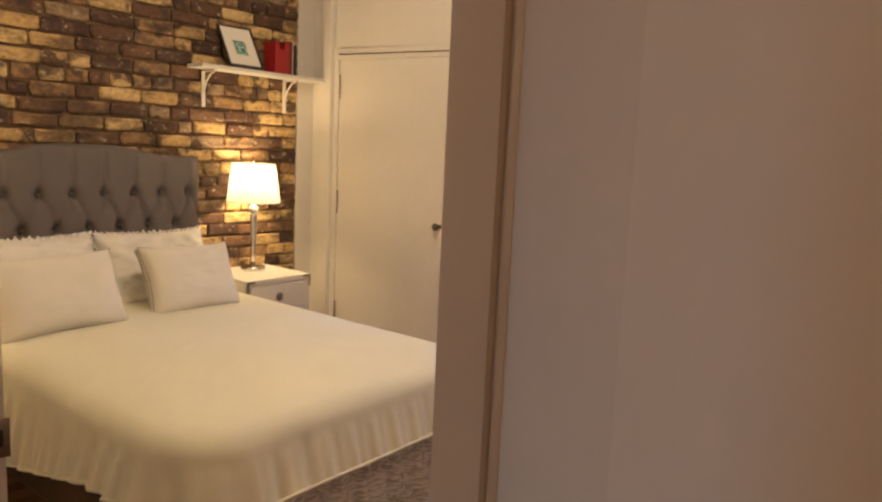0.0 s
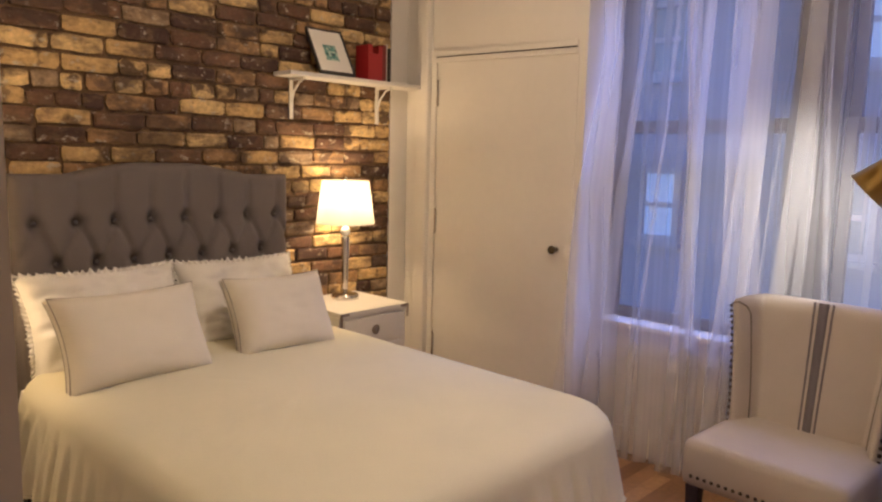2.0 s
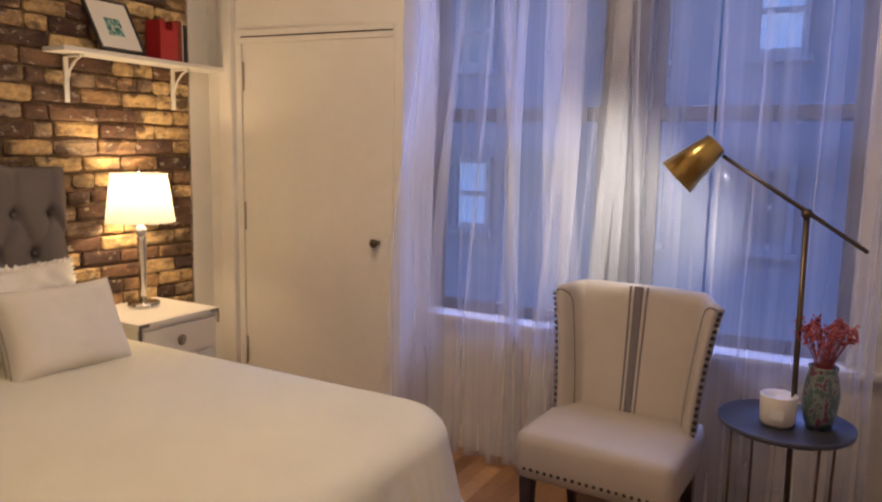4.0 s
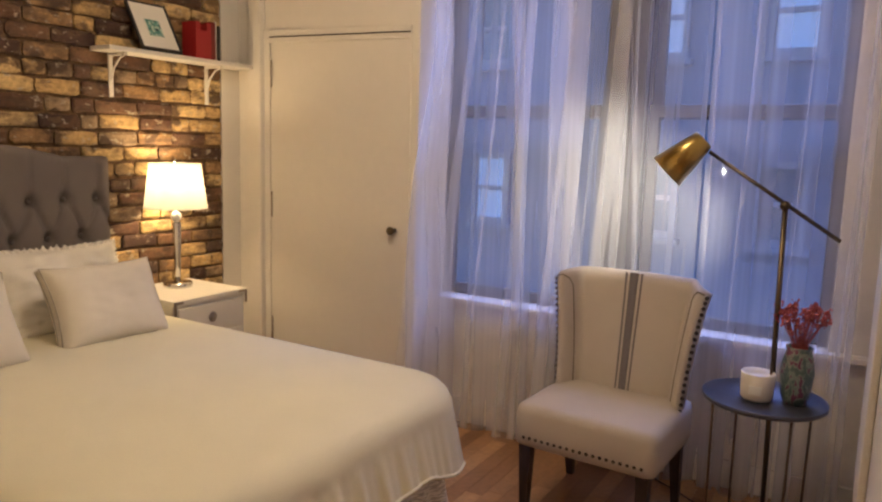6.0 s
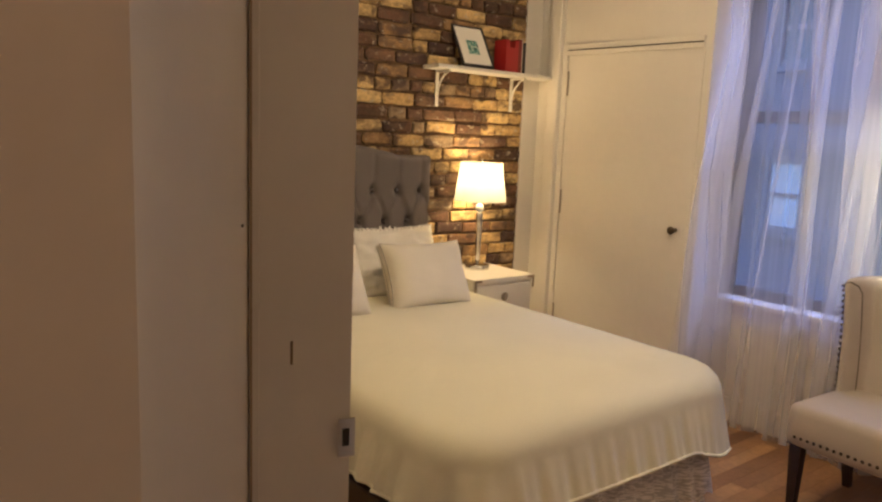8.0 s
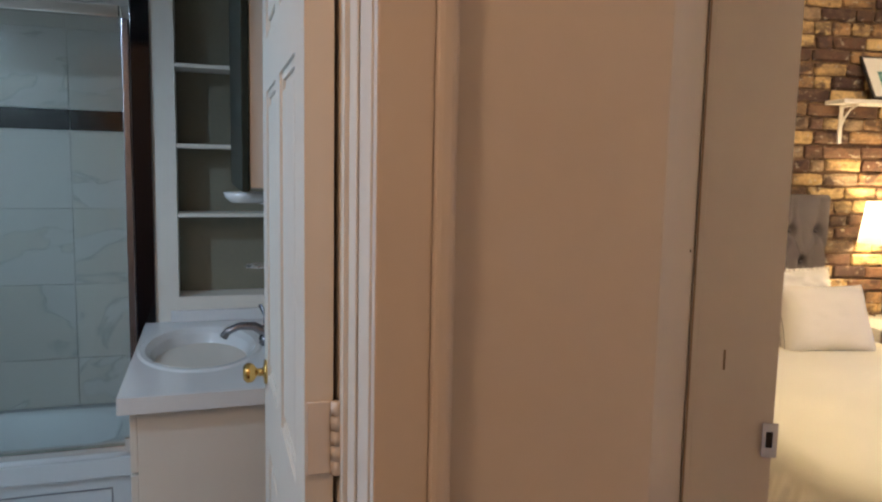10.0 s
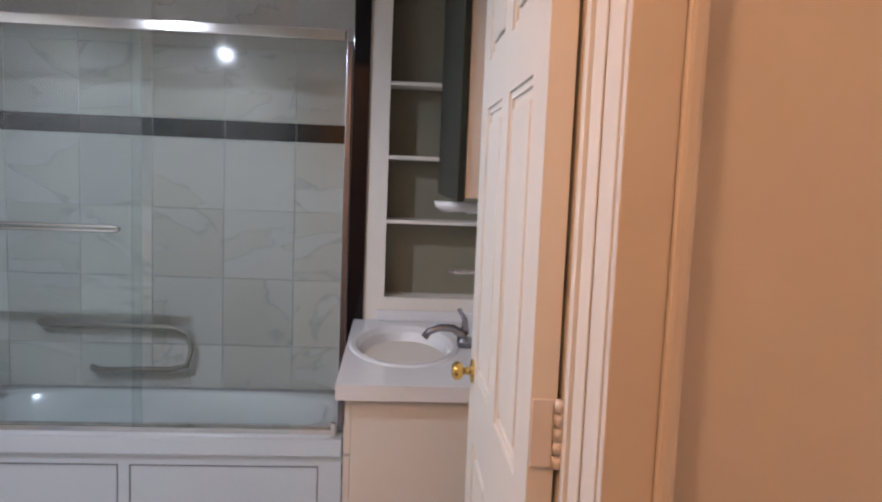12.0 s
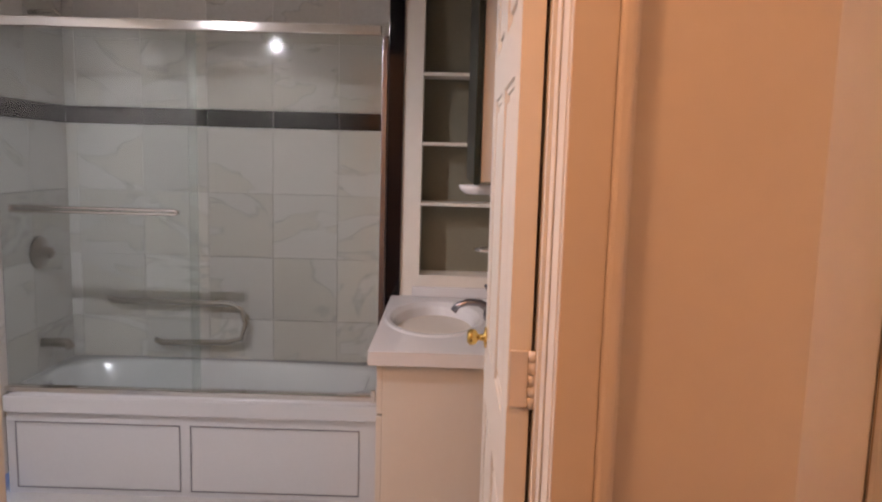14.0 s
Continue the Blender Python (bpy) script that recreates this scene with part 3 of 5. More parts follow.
def pillow(place, w, h, d, lean, turn, material, label, piped, ruffled=False, wrinkle=0.004):
    p = thing("pillow", place, label, "pillow", group="pillows on the bed")
    p.matrix_world = Matrix.Translation(place) @ Matrix.Rotation(radians(turn), 4, "Z") @ Matrix.Rotation(radians(-lean), 4, "Y")
    bm, n, gusset = bmesh.new(), 30, 0.034 if piped else 0.0
    grids = []
    for side in (1, -1):
        g = []
        for j in range(n + 1):
            row = []
            for i in range(n + 1):
                u, v = 2 * i / n - 1, 2 * j / n - 1
                f = (max(0, 1 - u ** 4) * max(0, 1 - v ** 4)) ** 0.5
                pinch = 1 - 0.09 * (1 - abs(v) ** 2) * abs(u) ** 3
                pinch_v = 1 - 0.09 * (1 - abs(u) ** 2) * abs(v) ** 3
                x = side * (d / 2) * f * (1 + 0.1 * noise.noise((u * 2, v * 2, place[1])))
                x += side * (0.3 if piped else 1.0) * wrinkle * f * (noise.noise((u * 5, v * 5 + side, 2 + place[1])) + noise.noise((u * 2.2, v * 9 + 2 * u, place[1]))) * 1.7
                x += side * gusset / 2
                row.append(bm.verts.new((x, u * w / 2 * pinch, (v + 1) * h / 2 * 1.0 + (pinch_v - 1) * v * h / 2)))
            g.append(row)
        grids.append(g)
    for g, side in zip(grids, (1, -1)):
        for a, b in zip(g, g[1:]):
            for i in range(n):
                bm.faces.new((a[i], a[i + 1], b[i + 1], b[i]))
    if gusset:
        borders = [g[0] + [r[-1] for r in g[1:]] + list(reversed(g[-1][:-1])) + [r[0] for r in reversed(g[1:-1])] for g in grids]
        for k in range(len(borders[0])):
            q = (k + 1) % len(borders[0])
            bm.faces.new((borders[0][k], borders[0][q], borders[1][q], borders[1][k]))
    bmesh.ops.remove_doubles(bm, verts=bm.verts, dist=0.0006)
    part("cover", bm, material, p, "", True)
    def rim(u, v):
        pinch, pv = 1 - 0.09 * (1 - abs(v) ** 2) * abs(u) ** 3, 1 - 0.09 * (1 - abs(u) ** 2) * abs(v) ** 3
        return (0, u * w / 2 * pinch, (v + 1) * h / 2 + (pv - 1) * v * h / 2)
    loop = [rim(-1 + 2 * k / 20, -1) for k in range(20)] + [rim(1, -1 + 2 * k / 20) for k in range(20)] + [rim(1 - 2 * k / 20, 1) for k in range(20)] + [rim(-1, 1 - 2 * k / 20) for k in range(21)]
    if piped:
        for side in (-1, 1):
            tube("piping", [(side * gusset / 2, b, c) for a, b, c in loop], 0.0027, PIPING, p, 6, "thin grey piping")
    if ruffled:
        bm = bmesh.new()
        prev = None
        cz = h / 2
        fine = []
        for a, b in zip(loop, loop[1:]):
            for q in range(8):
                fine.append(Vector(a).lerp(Vector(b), q / 8))
        for k, c in enumerate(fine):
            out = Vector((0, c.y / (w / 2), (c.z - cz) / (h / 2))).normalized()
            wv = 0.007 * math.sin(k * 0.9) + 0.006 * noise.noise((k * 0.13, 1, 2))
            a, b = bm.verts.new(c), bm.verts.new(c + out * (0.018 + 0.004 * math.sin(k * 1.7) + 0.012 * noise.noise((k * 0.21, 5, 2))) + Vector((wv, 0, 0)))
            if prev:
                bm.faces.new((prev[0], a, b, prev[1]))
            prev = (a, b)
        part("ruffle", bm, SHEET, p, "frayed ruffle edging", True)
    return p


TOPZ = 0.595
pillow((0.30, -1.76, TOPZ - 0.03), 0.60, 0.40, 0.19, 24, 2, SHEET, "white ruffled pillow leaning on the grey headboard", False, True, 0.020)
pillow((0.30, -1.19, TOPZ - 0.035), 0.56, 0.40, 0.18, 24, -3, SHEET, "white ruffled pillow on the headboard beside the nightstand", False, True, 0.015)
pillow((0.61, -1.795, TOPZ - 0.005), 0.52, 0.345, 0.16, 27, 3, CUSHION, "larger cream linen cushion with grey piping against a pillow", True)
pillow((0.59, -1.195, TOPZ - 0.005), 0.44, 0.335, 0.15, 27, -4, CUSHION, "smaller cream linen cushion with grey piping against a pillow", True)


# ---- nightstand, table lamp ----
def nightstand(place, label):
    n = thing("nightstand", place, label, "nightstand")
    w, d, h = 0.42, 0.41, 0.67
    box("body", (0, d - 0.012), (-w / 2, w / 2), (0.06, h - 0.025), PAINT, n, 0.004)
    box("top", (-0.004, d + 0.004), (-w / 2 - 0.004, w / 2 + 0.004), (h - 0.024, h), PAINT, n, 0.004)
    for z0, z1 in ((0.50, 0.63), (0.29, 0.485), (0.085, 0.275)):
        dr = box("drawer", (d - 0.0115, d + 0.002), (-w / 2 + 0.022, w / 2 - 0.022), (z0, z1), PAINT, n, 0.004)
        pl = lathe("pull", [(0, 0), (0.022, 0), (0.024, 0.004), (0.018, 0.007), (0.0, 0.007)], NICKEL, dr, 20, "round recessed metal pull", cap=False)
        pl.matrix_local = Matrix.Translation((d + 0.003, 0.0, (z0 + z1) / 2)) @ Matrix.Rotation(radians(90), 4, "Y")
        boxes("ring_bar", [((d + 0.008, d + 0.012), (-0.004, 0.004), ((z0 + z1) / 2 - 0.014, (z0 + z1) / 2 + 0.014))], CHROME, dr, 0.0015)
    for sgn in (-1, 1):
        y = sgn * (w / 2 + 0.004)
        ya, yb = sorted((y + sgn * 0.0015, y - sgn * 0.05))
        boxes("corner_bracket", [((d + 0.0045, d + 0.0065), (ya, yb), (h - 0.016, h - 0.004)),
                                 ((d + 0.0045, d + 0.0065), tuple(sorted((y + sgn * 0.0015, y - sgn * 0.012))), (h - 0.07, h - 0.0165))], NICKEL, n, 0, "metal campaign corner")
    for y in (-w / 2 + 0.03, w / 2 - 0.03):
        for x in (0.03, d - 0.045):
            box("foot", (x - 0.02, x + 0.02), (y - 0.02, y + 0.02), (0, 0.06), PAINT, n, 0.004)


nightstand((0.02, -0.595, 0), "white painted nightstand with metal campaign corners beside the bed")
nightstand((0.02, -2.40, 0), "white nightstand beside the bed by the doorway wall")


def table_lamp(place, label):
    l = thing("table_lamp", place, label, "lamp", group="lamps beside the bed")
    lathe("base", [(0.068, 0.0), (0.070, 0.006), (0.068, 0.022), (0.060, 0.026), (0.02, 0.028), (0.012, 0.034)], CHROME, l, 40)
    lathe("stem", [(0.011, 0.032), (0.014, 0.05), (0.0215, 0.30), (0.022, 0.315), (0.012, 0.322)], CHROME, l, 8, "faceted silvery tapering stem")
    lathe("ball", [(0.0, 0.318), (0.018, 0.326), (0.026, 0.345), (0.018, 0.364), (0.008, 0.370)], ENAMEL, l, 20, "clear glass ball")
    tube("neck", [(0, 0, 0.368), (0, 0, 0.46)], 0.006, CHROME, l)
    lathe("shade", [(0.147, 0.385), (0.118, 0.60)], SHADE, l, 48, "white tapered cloth shade, lit", cap=False)
    lathe("finial", [(0.0, 0.600), (0.007, 0.605), (0.004, 0.618), (0, 0.62)], CHROME, l, 12, cap=False)


table_lamp((LAMP_A[0], LAMP_A[1], 0.67), "silver table lamp with a lit white shade on the white nightstand")
table_lamp((LAMP_B[0], LAMP_B[1], 0.67), "silver table lamp with lit white shade by the doorway")

# ---- shelf with frame and books ----
shelf = thing("wall_shelf", (0, -0.44, 1.760), "white wall shelf on curved brackets against the brick wall", "shelf")
box("board", (0.003, 0.145), (-0.44, 0.435), (0, 0.02), PAINT, shelf, 0.003)
for y in (-0.345, 0.205):
    bm = bmesh.new()
    add_box(bm, (0.003, 0.012), (y - 0.010, y + 0.010), (-0.195, -0.002))
    add_box(bm, (0.012, 0.12), (y - 0.010, y + 0.010), (-0.012, -0.002))
    add_tube(bm, [(0.012, y, -0.12), (0.035, y, -0.065), (0.075, y, -0.025), (0.11, y, -0.012)], 0.005, 8)
    part("bracket", bm, PAINT, shelf, "white curved bracket")


def picture_frame():
    lean = 29
    p = thing("picture_frame", (0.10, -0.585, 1.781), "black picture frame with white mat leaning on the brick wall", "picture")
    p.matrix_world = Matrix.Translation((0.130, -0.590, 1.790)) @ Matrix.Rotation(radians(-lean), 4, "Y")
    w, h = 0.222, 0.262
    boxes("frame", [((-0.012, 0), (-w / 2, -w / 2 + 0.012), (0, h)), ((-0.012, 0), (w / 2 - 0.012, w / 2), (0, h)),
                    ((-0.012, 0), (-w / 2 + 0.012, w / 2 - 0.012), (0, 0.012)), ((-0.012, 0), (-w / 2 + 0.012, w / 2 - 0.012), (h - 0.012, h))], BLACK, p)
    box("mat_board", (-0.010, -0.004), (-w / 2 + 0.012, w / 2 - 0.012), (0.012, h - 0.012), SHEET, p)
    box("picture", (-0.004, -0.003), (-0.040, 0.038), (0.078, 0.166), PICTURE, p, 0, "small green and blue abstract print")


PICTURE = mat("print", (0.10, 0.25, 0.24), 0.6)
_t = PICTURE.node_tree
_n = _t.nodes.new("ShaderNodeTexNoise")
_n.inputs["Scale"].default_value = 45
_r = _t.nodes.new("ShaderNodeValToRGB")
for _k, (_at, _c) in enumerate(((0.35, (0.03, 0.05, 0.06)), (0.5, (0.10, 0.30, 0.27)), (0.6, (0.5, 0.6, 0.5)))):
    _e = _r.color_ramp.elements[_k] if _k < 2 else _r.color_ramp.elements.new(_at)
    _e.position, _e.color = _at, (*_c, 1)
_tc = _t.nodes.new("ShaderNodeTexCoord")
_t.links.new(_tc.outputs["Object"], _n.inputs["Vector"])
_t.links.new(_n.outputs[0], _r.inputs[0])
_t.links.new(_r.outputs[0], _t.nodes["Principled BSDF"].inputs["Base Color"])
picture_frame()
RED = mat("red_card", (0.33, 0.012, 0.014), 0.45)
DARKRED = mat("dark_red_cloth", (0.16, 0.02, 0.015), 0.6)
PAPER = mat("book_paper", (0.62, 0.56, 0.46), 0.8)
magazine_box = thing("magazine_holder", (0.03, -0.352, 1.781), "red card magazine holder standing on the white shelf", "holder")
box("front", (0.092, 0.098), (-0.048, 0.048), (0, 0.135), RED, magazine_box)
for y0, y1 in ((-0.048, -0.020), (0.020, 0.048)):
    box("notch_side", (0.092, 0.098), (y0, y1), (0.1355, 0.175), RED, magazine_box)
for y0, y1 in ((-0.048, -0.044), (0.044, 0.048)):
    box("side", (0.0, 0.0915), (y0, y1), (0, 0.175), RED, magazine_box)
box("bottom", (0.0, 0.0915), (-0.0435, 0.0435), (0, 0.004), RED, magazine_box)


def book(y, w, d, h, material, label):
    b = thing("book", (0.01, y, 1.781), label, "book", group="books on the shelf")
    boxes("cover", [((0, d), (0, 0.003), (0, h)), ((0, d), (w - 0.003, w), (0, h)), ((d, d + 0.003), (0, w), (0, h))], material, b)
    box("pages", (0.002, d - 0.001), (0.0035, w - 0.0035), (0.003, h - 0.004), PAPER, b)


book(-0.300, 0.026, 0.11, 0.185, DARKRED, "dark red hardback book standing on the shelf")
book(-0.271, 0.014, 0.10, 0.19, PAPER, "thin pale book standing on the shelf")
book(-0.255, 0.012, 0.11, 0.17, BLACK, "thin black book standing on the shelf")


# ---- chair ----
def wing(u):
    """How far the wing of the chair stands forward at this share of the half width."""
    a = abs(u)
    q = min(1, max(0, (a - 0.70) / 0.22))
    return 0.115 * q * q * (3 - 2 * q) - 0.022 * max(0, (a - 0.93) / 0.07) ** 2 + 0.03 * (1 - u * u)


def wing_top(u, v):
    return 0.48 * v + (0.012 * (1 - u * u) if v > 0.85 else 0) - 0.030 * v ** 6 * max(0, (abs(u) - 0.80) / 0.20) ** 2


def chair():
    c = thing("accent_chair", (2.235, -0.275, 0), "cream linen wing chair with blue grain-sack stripes and nailhead trim", "chair", turn=-3)
    W = 0.54
    bm = bmesh.new()
    add_box(bm, (-W / 2, W / 2), (-0.240, 0.24), (0.275, 0.44), 0.038)
    for v in bm.verts:
        if v.co.z > 0.40:
            v.co.z += 0.020 * (1 - (v.co.x / 0.28) ** 2)
    part("seat", bm, LINEN, c, "padded linen seat", True)
    # the back, wider at its top, with wings curling forward
    bm, n, m = bmesh.new(), 76, 24
    front, rear = [], []
    for j in range(m + 1):
        v = j / m
        half = 0.258 + 0.052 * v ** 1.6
        rf, rb = [], []
        for i in range(n + 1):
            u = 2 * i / n - 1
            top = 0.42 + wing_top(u, v)
            y = 0.185 + 0.07 * v - wing(u)
            edge = min(1, (1 - abs(u)) / 0.06, (1 - v) / 0.08 + 0.001)
            rf.append(bm.verts.new((u * half, y + 0.02 * (1 - edge) ** 2, top)))
            rb.append(bm.verts.new((u * half, y + 0.06 - 0.02 * (1 - edge) ** 2, top)))
        front.append(rf)
        rear.append(rb)
    for g in (front, rear):
        for a, b in zip(g, g[1:]):
            for i in range(n):
                bm.faces.new((a[i], a[i + 1], b[i + 1], b[i]))
    ring_f = [r[0] for r in front] + front[-1][1:] + [r[-1] for r in reversed(front[:-1])] + list(reversed(front[0][1:-1]))
    ring_b = [r[0] for r in rear] + rear[-1][1:] + [r[-1] for r in reversed(rear[:-1])] + list(reversed(rear[0][1:-1]))
    for k in range(len(ring_f)):
        bm.faces.new((ring_f[k], ring_f[(k + 1) % len(ring_f)], ring_b[(k + 1) % len(ring_f)], ring_b[k]))
    back = part("backrest", bm, LINEN, c, "curved winged backrest", True)

    def at(u, v, out=0.002):
        half = 0.258 + 0.052 * v ** 1.6
        return Vector((u * half, 0.185 + 0.07 * v - wing(u) - out, 0.42 + wing_top(u, v)))
    for u0, u1 in ((-0.055, 0.055), (-0.115, -0.090), (0.090, 0.115)):
        bm, prev = bmesh.new(), None
        for k in range(31):
            v = 0.02 + 0.975 * k / 30
            a, b = bm.verts.new(at(u0, v)), bm.verts.new(at(u1, v))
            a2, b2 = bm.verts.new(at(u0, v, -0.002)), bm.verts.new(at(u1, v, -0.002))
            if prev:
                bm.faces.new((prev[0], a, b, prev[1]))
                bm.faces.new((prev[2], a2, a, prev[0]))
                bm.faces.new((prev[1], b, b2, prev[3]))
            prev = (a, b, a2, b2)
        part("stripe", bm, STRIPE, back, "woven blue-grey stripe", True)
    for sgn in (-1, 1):
        # dark tube drawn for the shadow line along each wing seam
        tube("seam", [at(sgn * (0.78 + 0.03 * v), v, 0.0) for v in [k / 14 for k in range(13)]] + [at(sgn * 0.83, 0.92, 0), at(sgn * 0.88, 0.965, 0), at(sgn * 0.96, 0.98, 0)], 0.0034, SEAM_SHADE, back, 6, "wing seam, its shadow line drawn as a dark cord")
        for k in range(19):
            v = 0.03 + 0.93 * k / 18
            p = at(sgn * 0.985, v, 0.001)
            nail = lathe("nailhead", [(0, 0), (0.0085, 0.001), (0.0065, 0.005), (0, 0.007)], NAIL, back, 8, cap=False)
            nail.matrix_local = Matrix.Translation(p) @ Matrix.Rotation(radians(30 * sgn), 4, "Z") @ Matrix.Rotation(radians(90), 4, "X")
    for k in range(19):
        nail = lathe("nailhead", [(0, 0), (0.0075, 0.001), (0.0058, 0.004), (0, 0.006)], NAIL, c, 8, cap=False)
        nail.matrix_local = Matrix.Translation((-0.225 + 0.45 * k / 18, -0.2385, 0.318)) @ Matrix.Rotation(radians(90), 4, "X")
    for sx in (-1, 1):
        for sy, lean in ((-0.205, 0.0), (0.18, 0.05)):
            x, bm = sx * 0.225, bmesh.new()
            low = [bm.verts.new((x + a * 0.014, sy + lean + b * 0.014, 0)) for a, b in ((-1, -1), (1, -1), (1, 1), (-1, 1))]
            top = [bm.verts.new((x + a * 0.023, sy + b * 0.023, 0.280)) for a, b in ((-1, -1), (1, -1), (1, 1), (-1, 1))]
            bm.faces.new(low), bm.faces.new(top)
            for k in range(4):
                bm.faces.new((low[k], low[(k + 1) % 4], top[(k + 1) % 4], top[k]))
            part("leg", bm, DARKWOOD, c, "tapered dark wooden leg")


# darker than the linen: the seam's shade as a colour
SEAM_SHADE = mat("seam_shade", (0.20, 0.17, 0.14), 0.9)
NAIL = mat("dark_nailhead", (0.07, 0.055, 0.045), 0.35, 0.8)
chair()

# ---- floor lamp ----
fl = thing("floor_lamp", (2.80, -0.17, 0), "brass floor lamp with cone head behind the round table", "lamp")
O = Vector((2.80, -0.17, 0))
PIV = Vector((2.785, -0.25, 1.225)) - O
lathe("base", [(0.13, 0), (0.132, 0.012), (0.12, 0.018), (0.012, 0.022)], DARKBRASS, fl, 40)
tube("pole", [(0, 0, 0.02), (PIV.x, PIV.y, PIV.z)], 0.009, DARKBRASS, fl)
A0, A1 = Vector((2.535, -0.27, 1.395)) - O, Vector((2.955, -0.23, 1.118)) - O
tube("arm", [A0, A1], 0.007, DARKBRASS, fl)
kn = lathe("joint", [(0, -0.014), (0.016, -0.012), (0.016, 0.012), (0, 0.014)], DARKBRASS, fl, 16, cap=False)
kn.matrix_local = Matrix.Translation(PIV) @ Matrix.Rotation(radians(90), 4, "X")
head = lathe("head", [(0.0, 0.0), (0.034, 0.001), (0.038, 0.006), (0.067, 0.165), (0.064, 0.165), (0.034, 0.008), (0.0, 0.006)], BRASS, fl, 36, "brushed brass cone shade", cap=False)
HT, HB_ = Vector((2.515, -0.265, 1.437)) - O, Vector((2.415, -0.285, 1.337)) - O
head.matrix_local = look(HT, HB_) @ Matrix.Rotation(radians(180), 4, "X")
BULB = glowing("frosted_bulb", (1.0, 0.86, 0.66), 3.0)
bulb = lathe("bulb", [(0.0, 0.11), (0.018, 0.115), (0.026, 0.135), (0.020, 0.152), (0.0, 0.158)], BULB, fl, 16, "lit bulb", cap=False)
bulb.matrix_local = head.matrix_local

# ---- side table ----
TX, TY, TZ = 2.775, -0.24, 0.55
tb = thing("side_table", (TX, TY, 0), "round blue-grey metal tray table on thin wire legs", "table")
lathe("tray", [(0.0, TZ - 0.004), (0.195, TZ - 0.004), (0.20, TZ), (0.202, TZ + 0.014), (0.1985, TZ + 0.014), (0.196, TZ + 0.002), (0.0, TZ + 0.001)], BLUEGREY, tb, 56, cap=False)
lathe("foot_ring", [(0.168, 0.02), (0.172, 0.024), (0.168, 0.028), (0.164, 0.024), (0.168, 0.02)], BRONZE, tb, 40, cap=False)
for k in range(4):
    a = radians(35 + 90 * k)
    tube("leg", [(0.18 * math.cos(a), 0.18 * math.sin(a), TZ - 0.003), (0.172 * math.cos(a), 0.172 * math.sin(a), 0.0)], 0.0045, BRONZE, tb, 8)
WAX = mat("candle_jar", (0.72, 0.66, 0.56), 0.5)
cj = thing("candle_jar", (2.752, -0.25, TZ + 0.0015), "cream glazed candle jar on the side table", "candle")
lathe("jar", [(0.0, 0.0), (0.044, 0.001), (0.052, 0.012), (0.056, 0.096), (0.053, 0.099), (0.049, 0.086), (0.0, 0.078)], WAX, cj, 36, cap=False)
box("label", (-0.02, 0.02), (-0.0560, -0.0525), (0.03, 0.06), SHEET, cj)
VASE = mat("painted_vase", (0.16, 0.24, 0.20), 0.3)
by = VASE.node_tree
n_ = by.nodes.new("ShaderNodeTexNoise")
n_.inputs["Scale"].default_value = 7
r_ = by.nodes.new("ShaderNodeValToRGB")
for k_, (at_, c_) in enumerate(((0.42, (0.07, 0.11, 0.10)), (0.55, (0.22, 0.26, 0.22)), (0.60, (0.13, 0.04, 0.08)))):
    e_ = r_.color_ramp.elements[k_] if k_ < 2 else r_.color_ramp.elements.new(at_)
    e_.position, e_.color = at_, (*c_, 1)
by.links.new(n_.outputs[0], r_.inputs[0])
by.links.new(r_.outputs[0], by.nodes["Principled BSDF"].inputs["Base Color"])
vs = thing("flower_vase", (2.868, -0.215, TZ + 0.0015), "painted green vase of dried red flowers on the table", "vase")
lathe("vase", [(0.0, 0.0), (0.036, 0.0), (0.046, 0.03), (0.054, 0.11), (0.046, 0.165), (0.040, 0.185), (0.044, 0.20), (0.040, 0.20), (0.036, 0.185), (0.0, 0.05)], VASE, vs, 36, cap=False)
FLOWER = mat("dried_red_flower", (0.34, 0.075, 0.06), 0.9, vary=0.4, scale=30)
rng = random.Random(4)
bm = bmesh.new()
fb = bmesh.new()
for k in range(46):
    a, t = rng.uniform(0, 6.28), rng.uniform(0.05, 1) ** 0.5
    tip = Vector((math.cos(a) * 0.095 * t, math.sin(a) * 0.095 * t, 0.30 + rng.uniform(0, 0.06) - 0.03 * t))
    add_tube(bm, [(0.008 * math.cos(a), 0.01 * math.sin(a), 0.12), tuple(Vector((tip.x * 0.4, tip.y * 0.4, 0.22))), tuple(tip)], 0.0014, 4)
    for q in range(9):
        c = tip + Vector((rng.uniform(-1, 1), rng.uniform(-1, 1), rng.uniform(-1.4, 0.8))) * 0.013
        bmesh.ops.create_icosphere(fb, subdivisions=1, radius=rng.uniform(0.003, 0.0065), matrix=Matrix.Translation(c))
tagged(part("stem", bm, FLOWER, vs), kind="stuff")
tagged(part("bloom", fb, FLOWER, vs), "clusters of tiny dried red blooms", kind="stuff")


# glass jar and cable on the floor
gj = thing("glass_jar", (2.955, -0.30, 0.0), "round clear glass jar standing on the floor", "jar")
lathe("glass", [(0.03, 0.0), (0.055, 0.01), (0.07, 0.06), (0.062, 0.115), (0.035, 0.145), (0.03, 0.165), (0.036, 0.175)], JAR, gj, 32, cap=False)
lathe("base", [(0.0, 0.001), (0.045, 0.001), (0.045, 0.008), (0.0, 0.008)], NICKEL, gj, 24, cap=False)
cb = thing("lamp_cable", (2.70, -0.05, 0.0), "thin dark lamp cable lying on the floor", "cable")
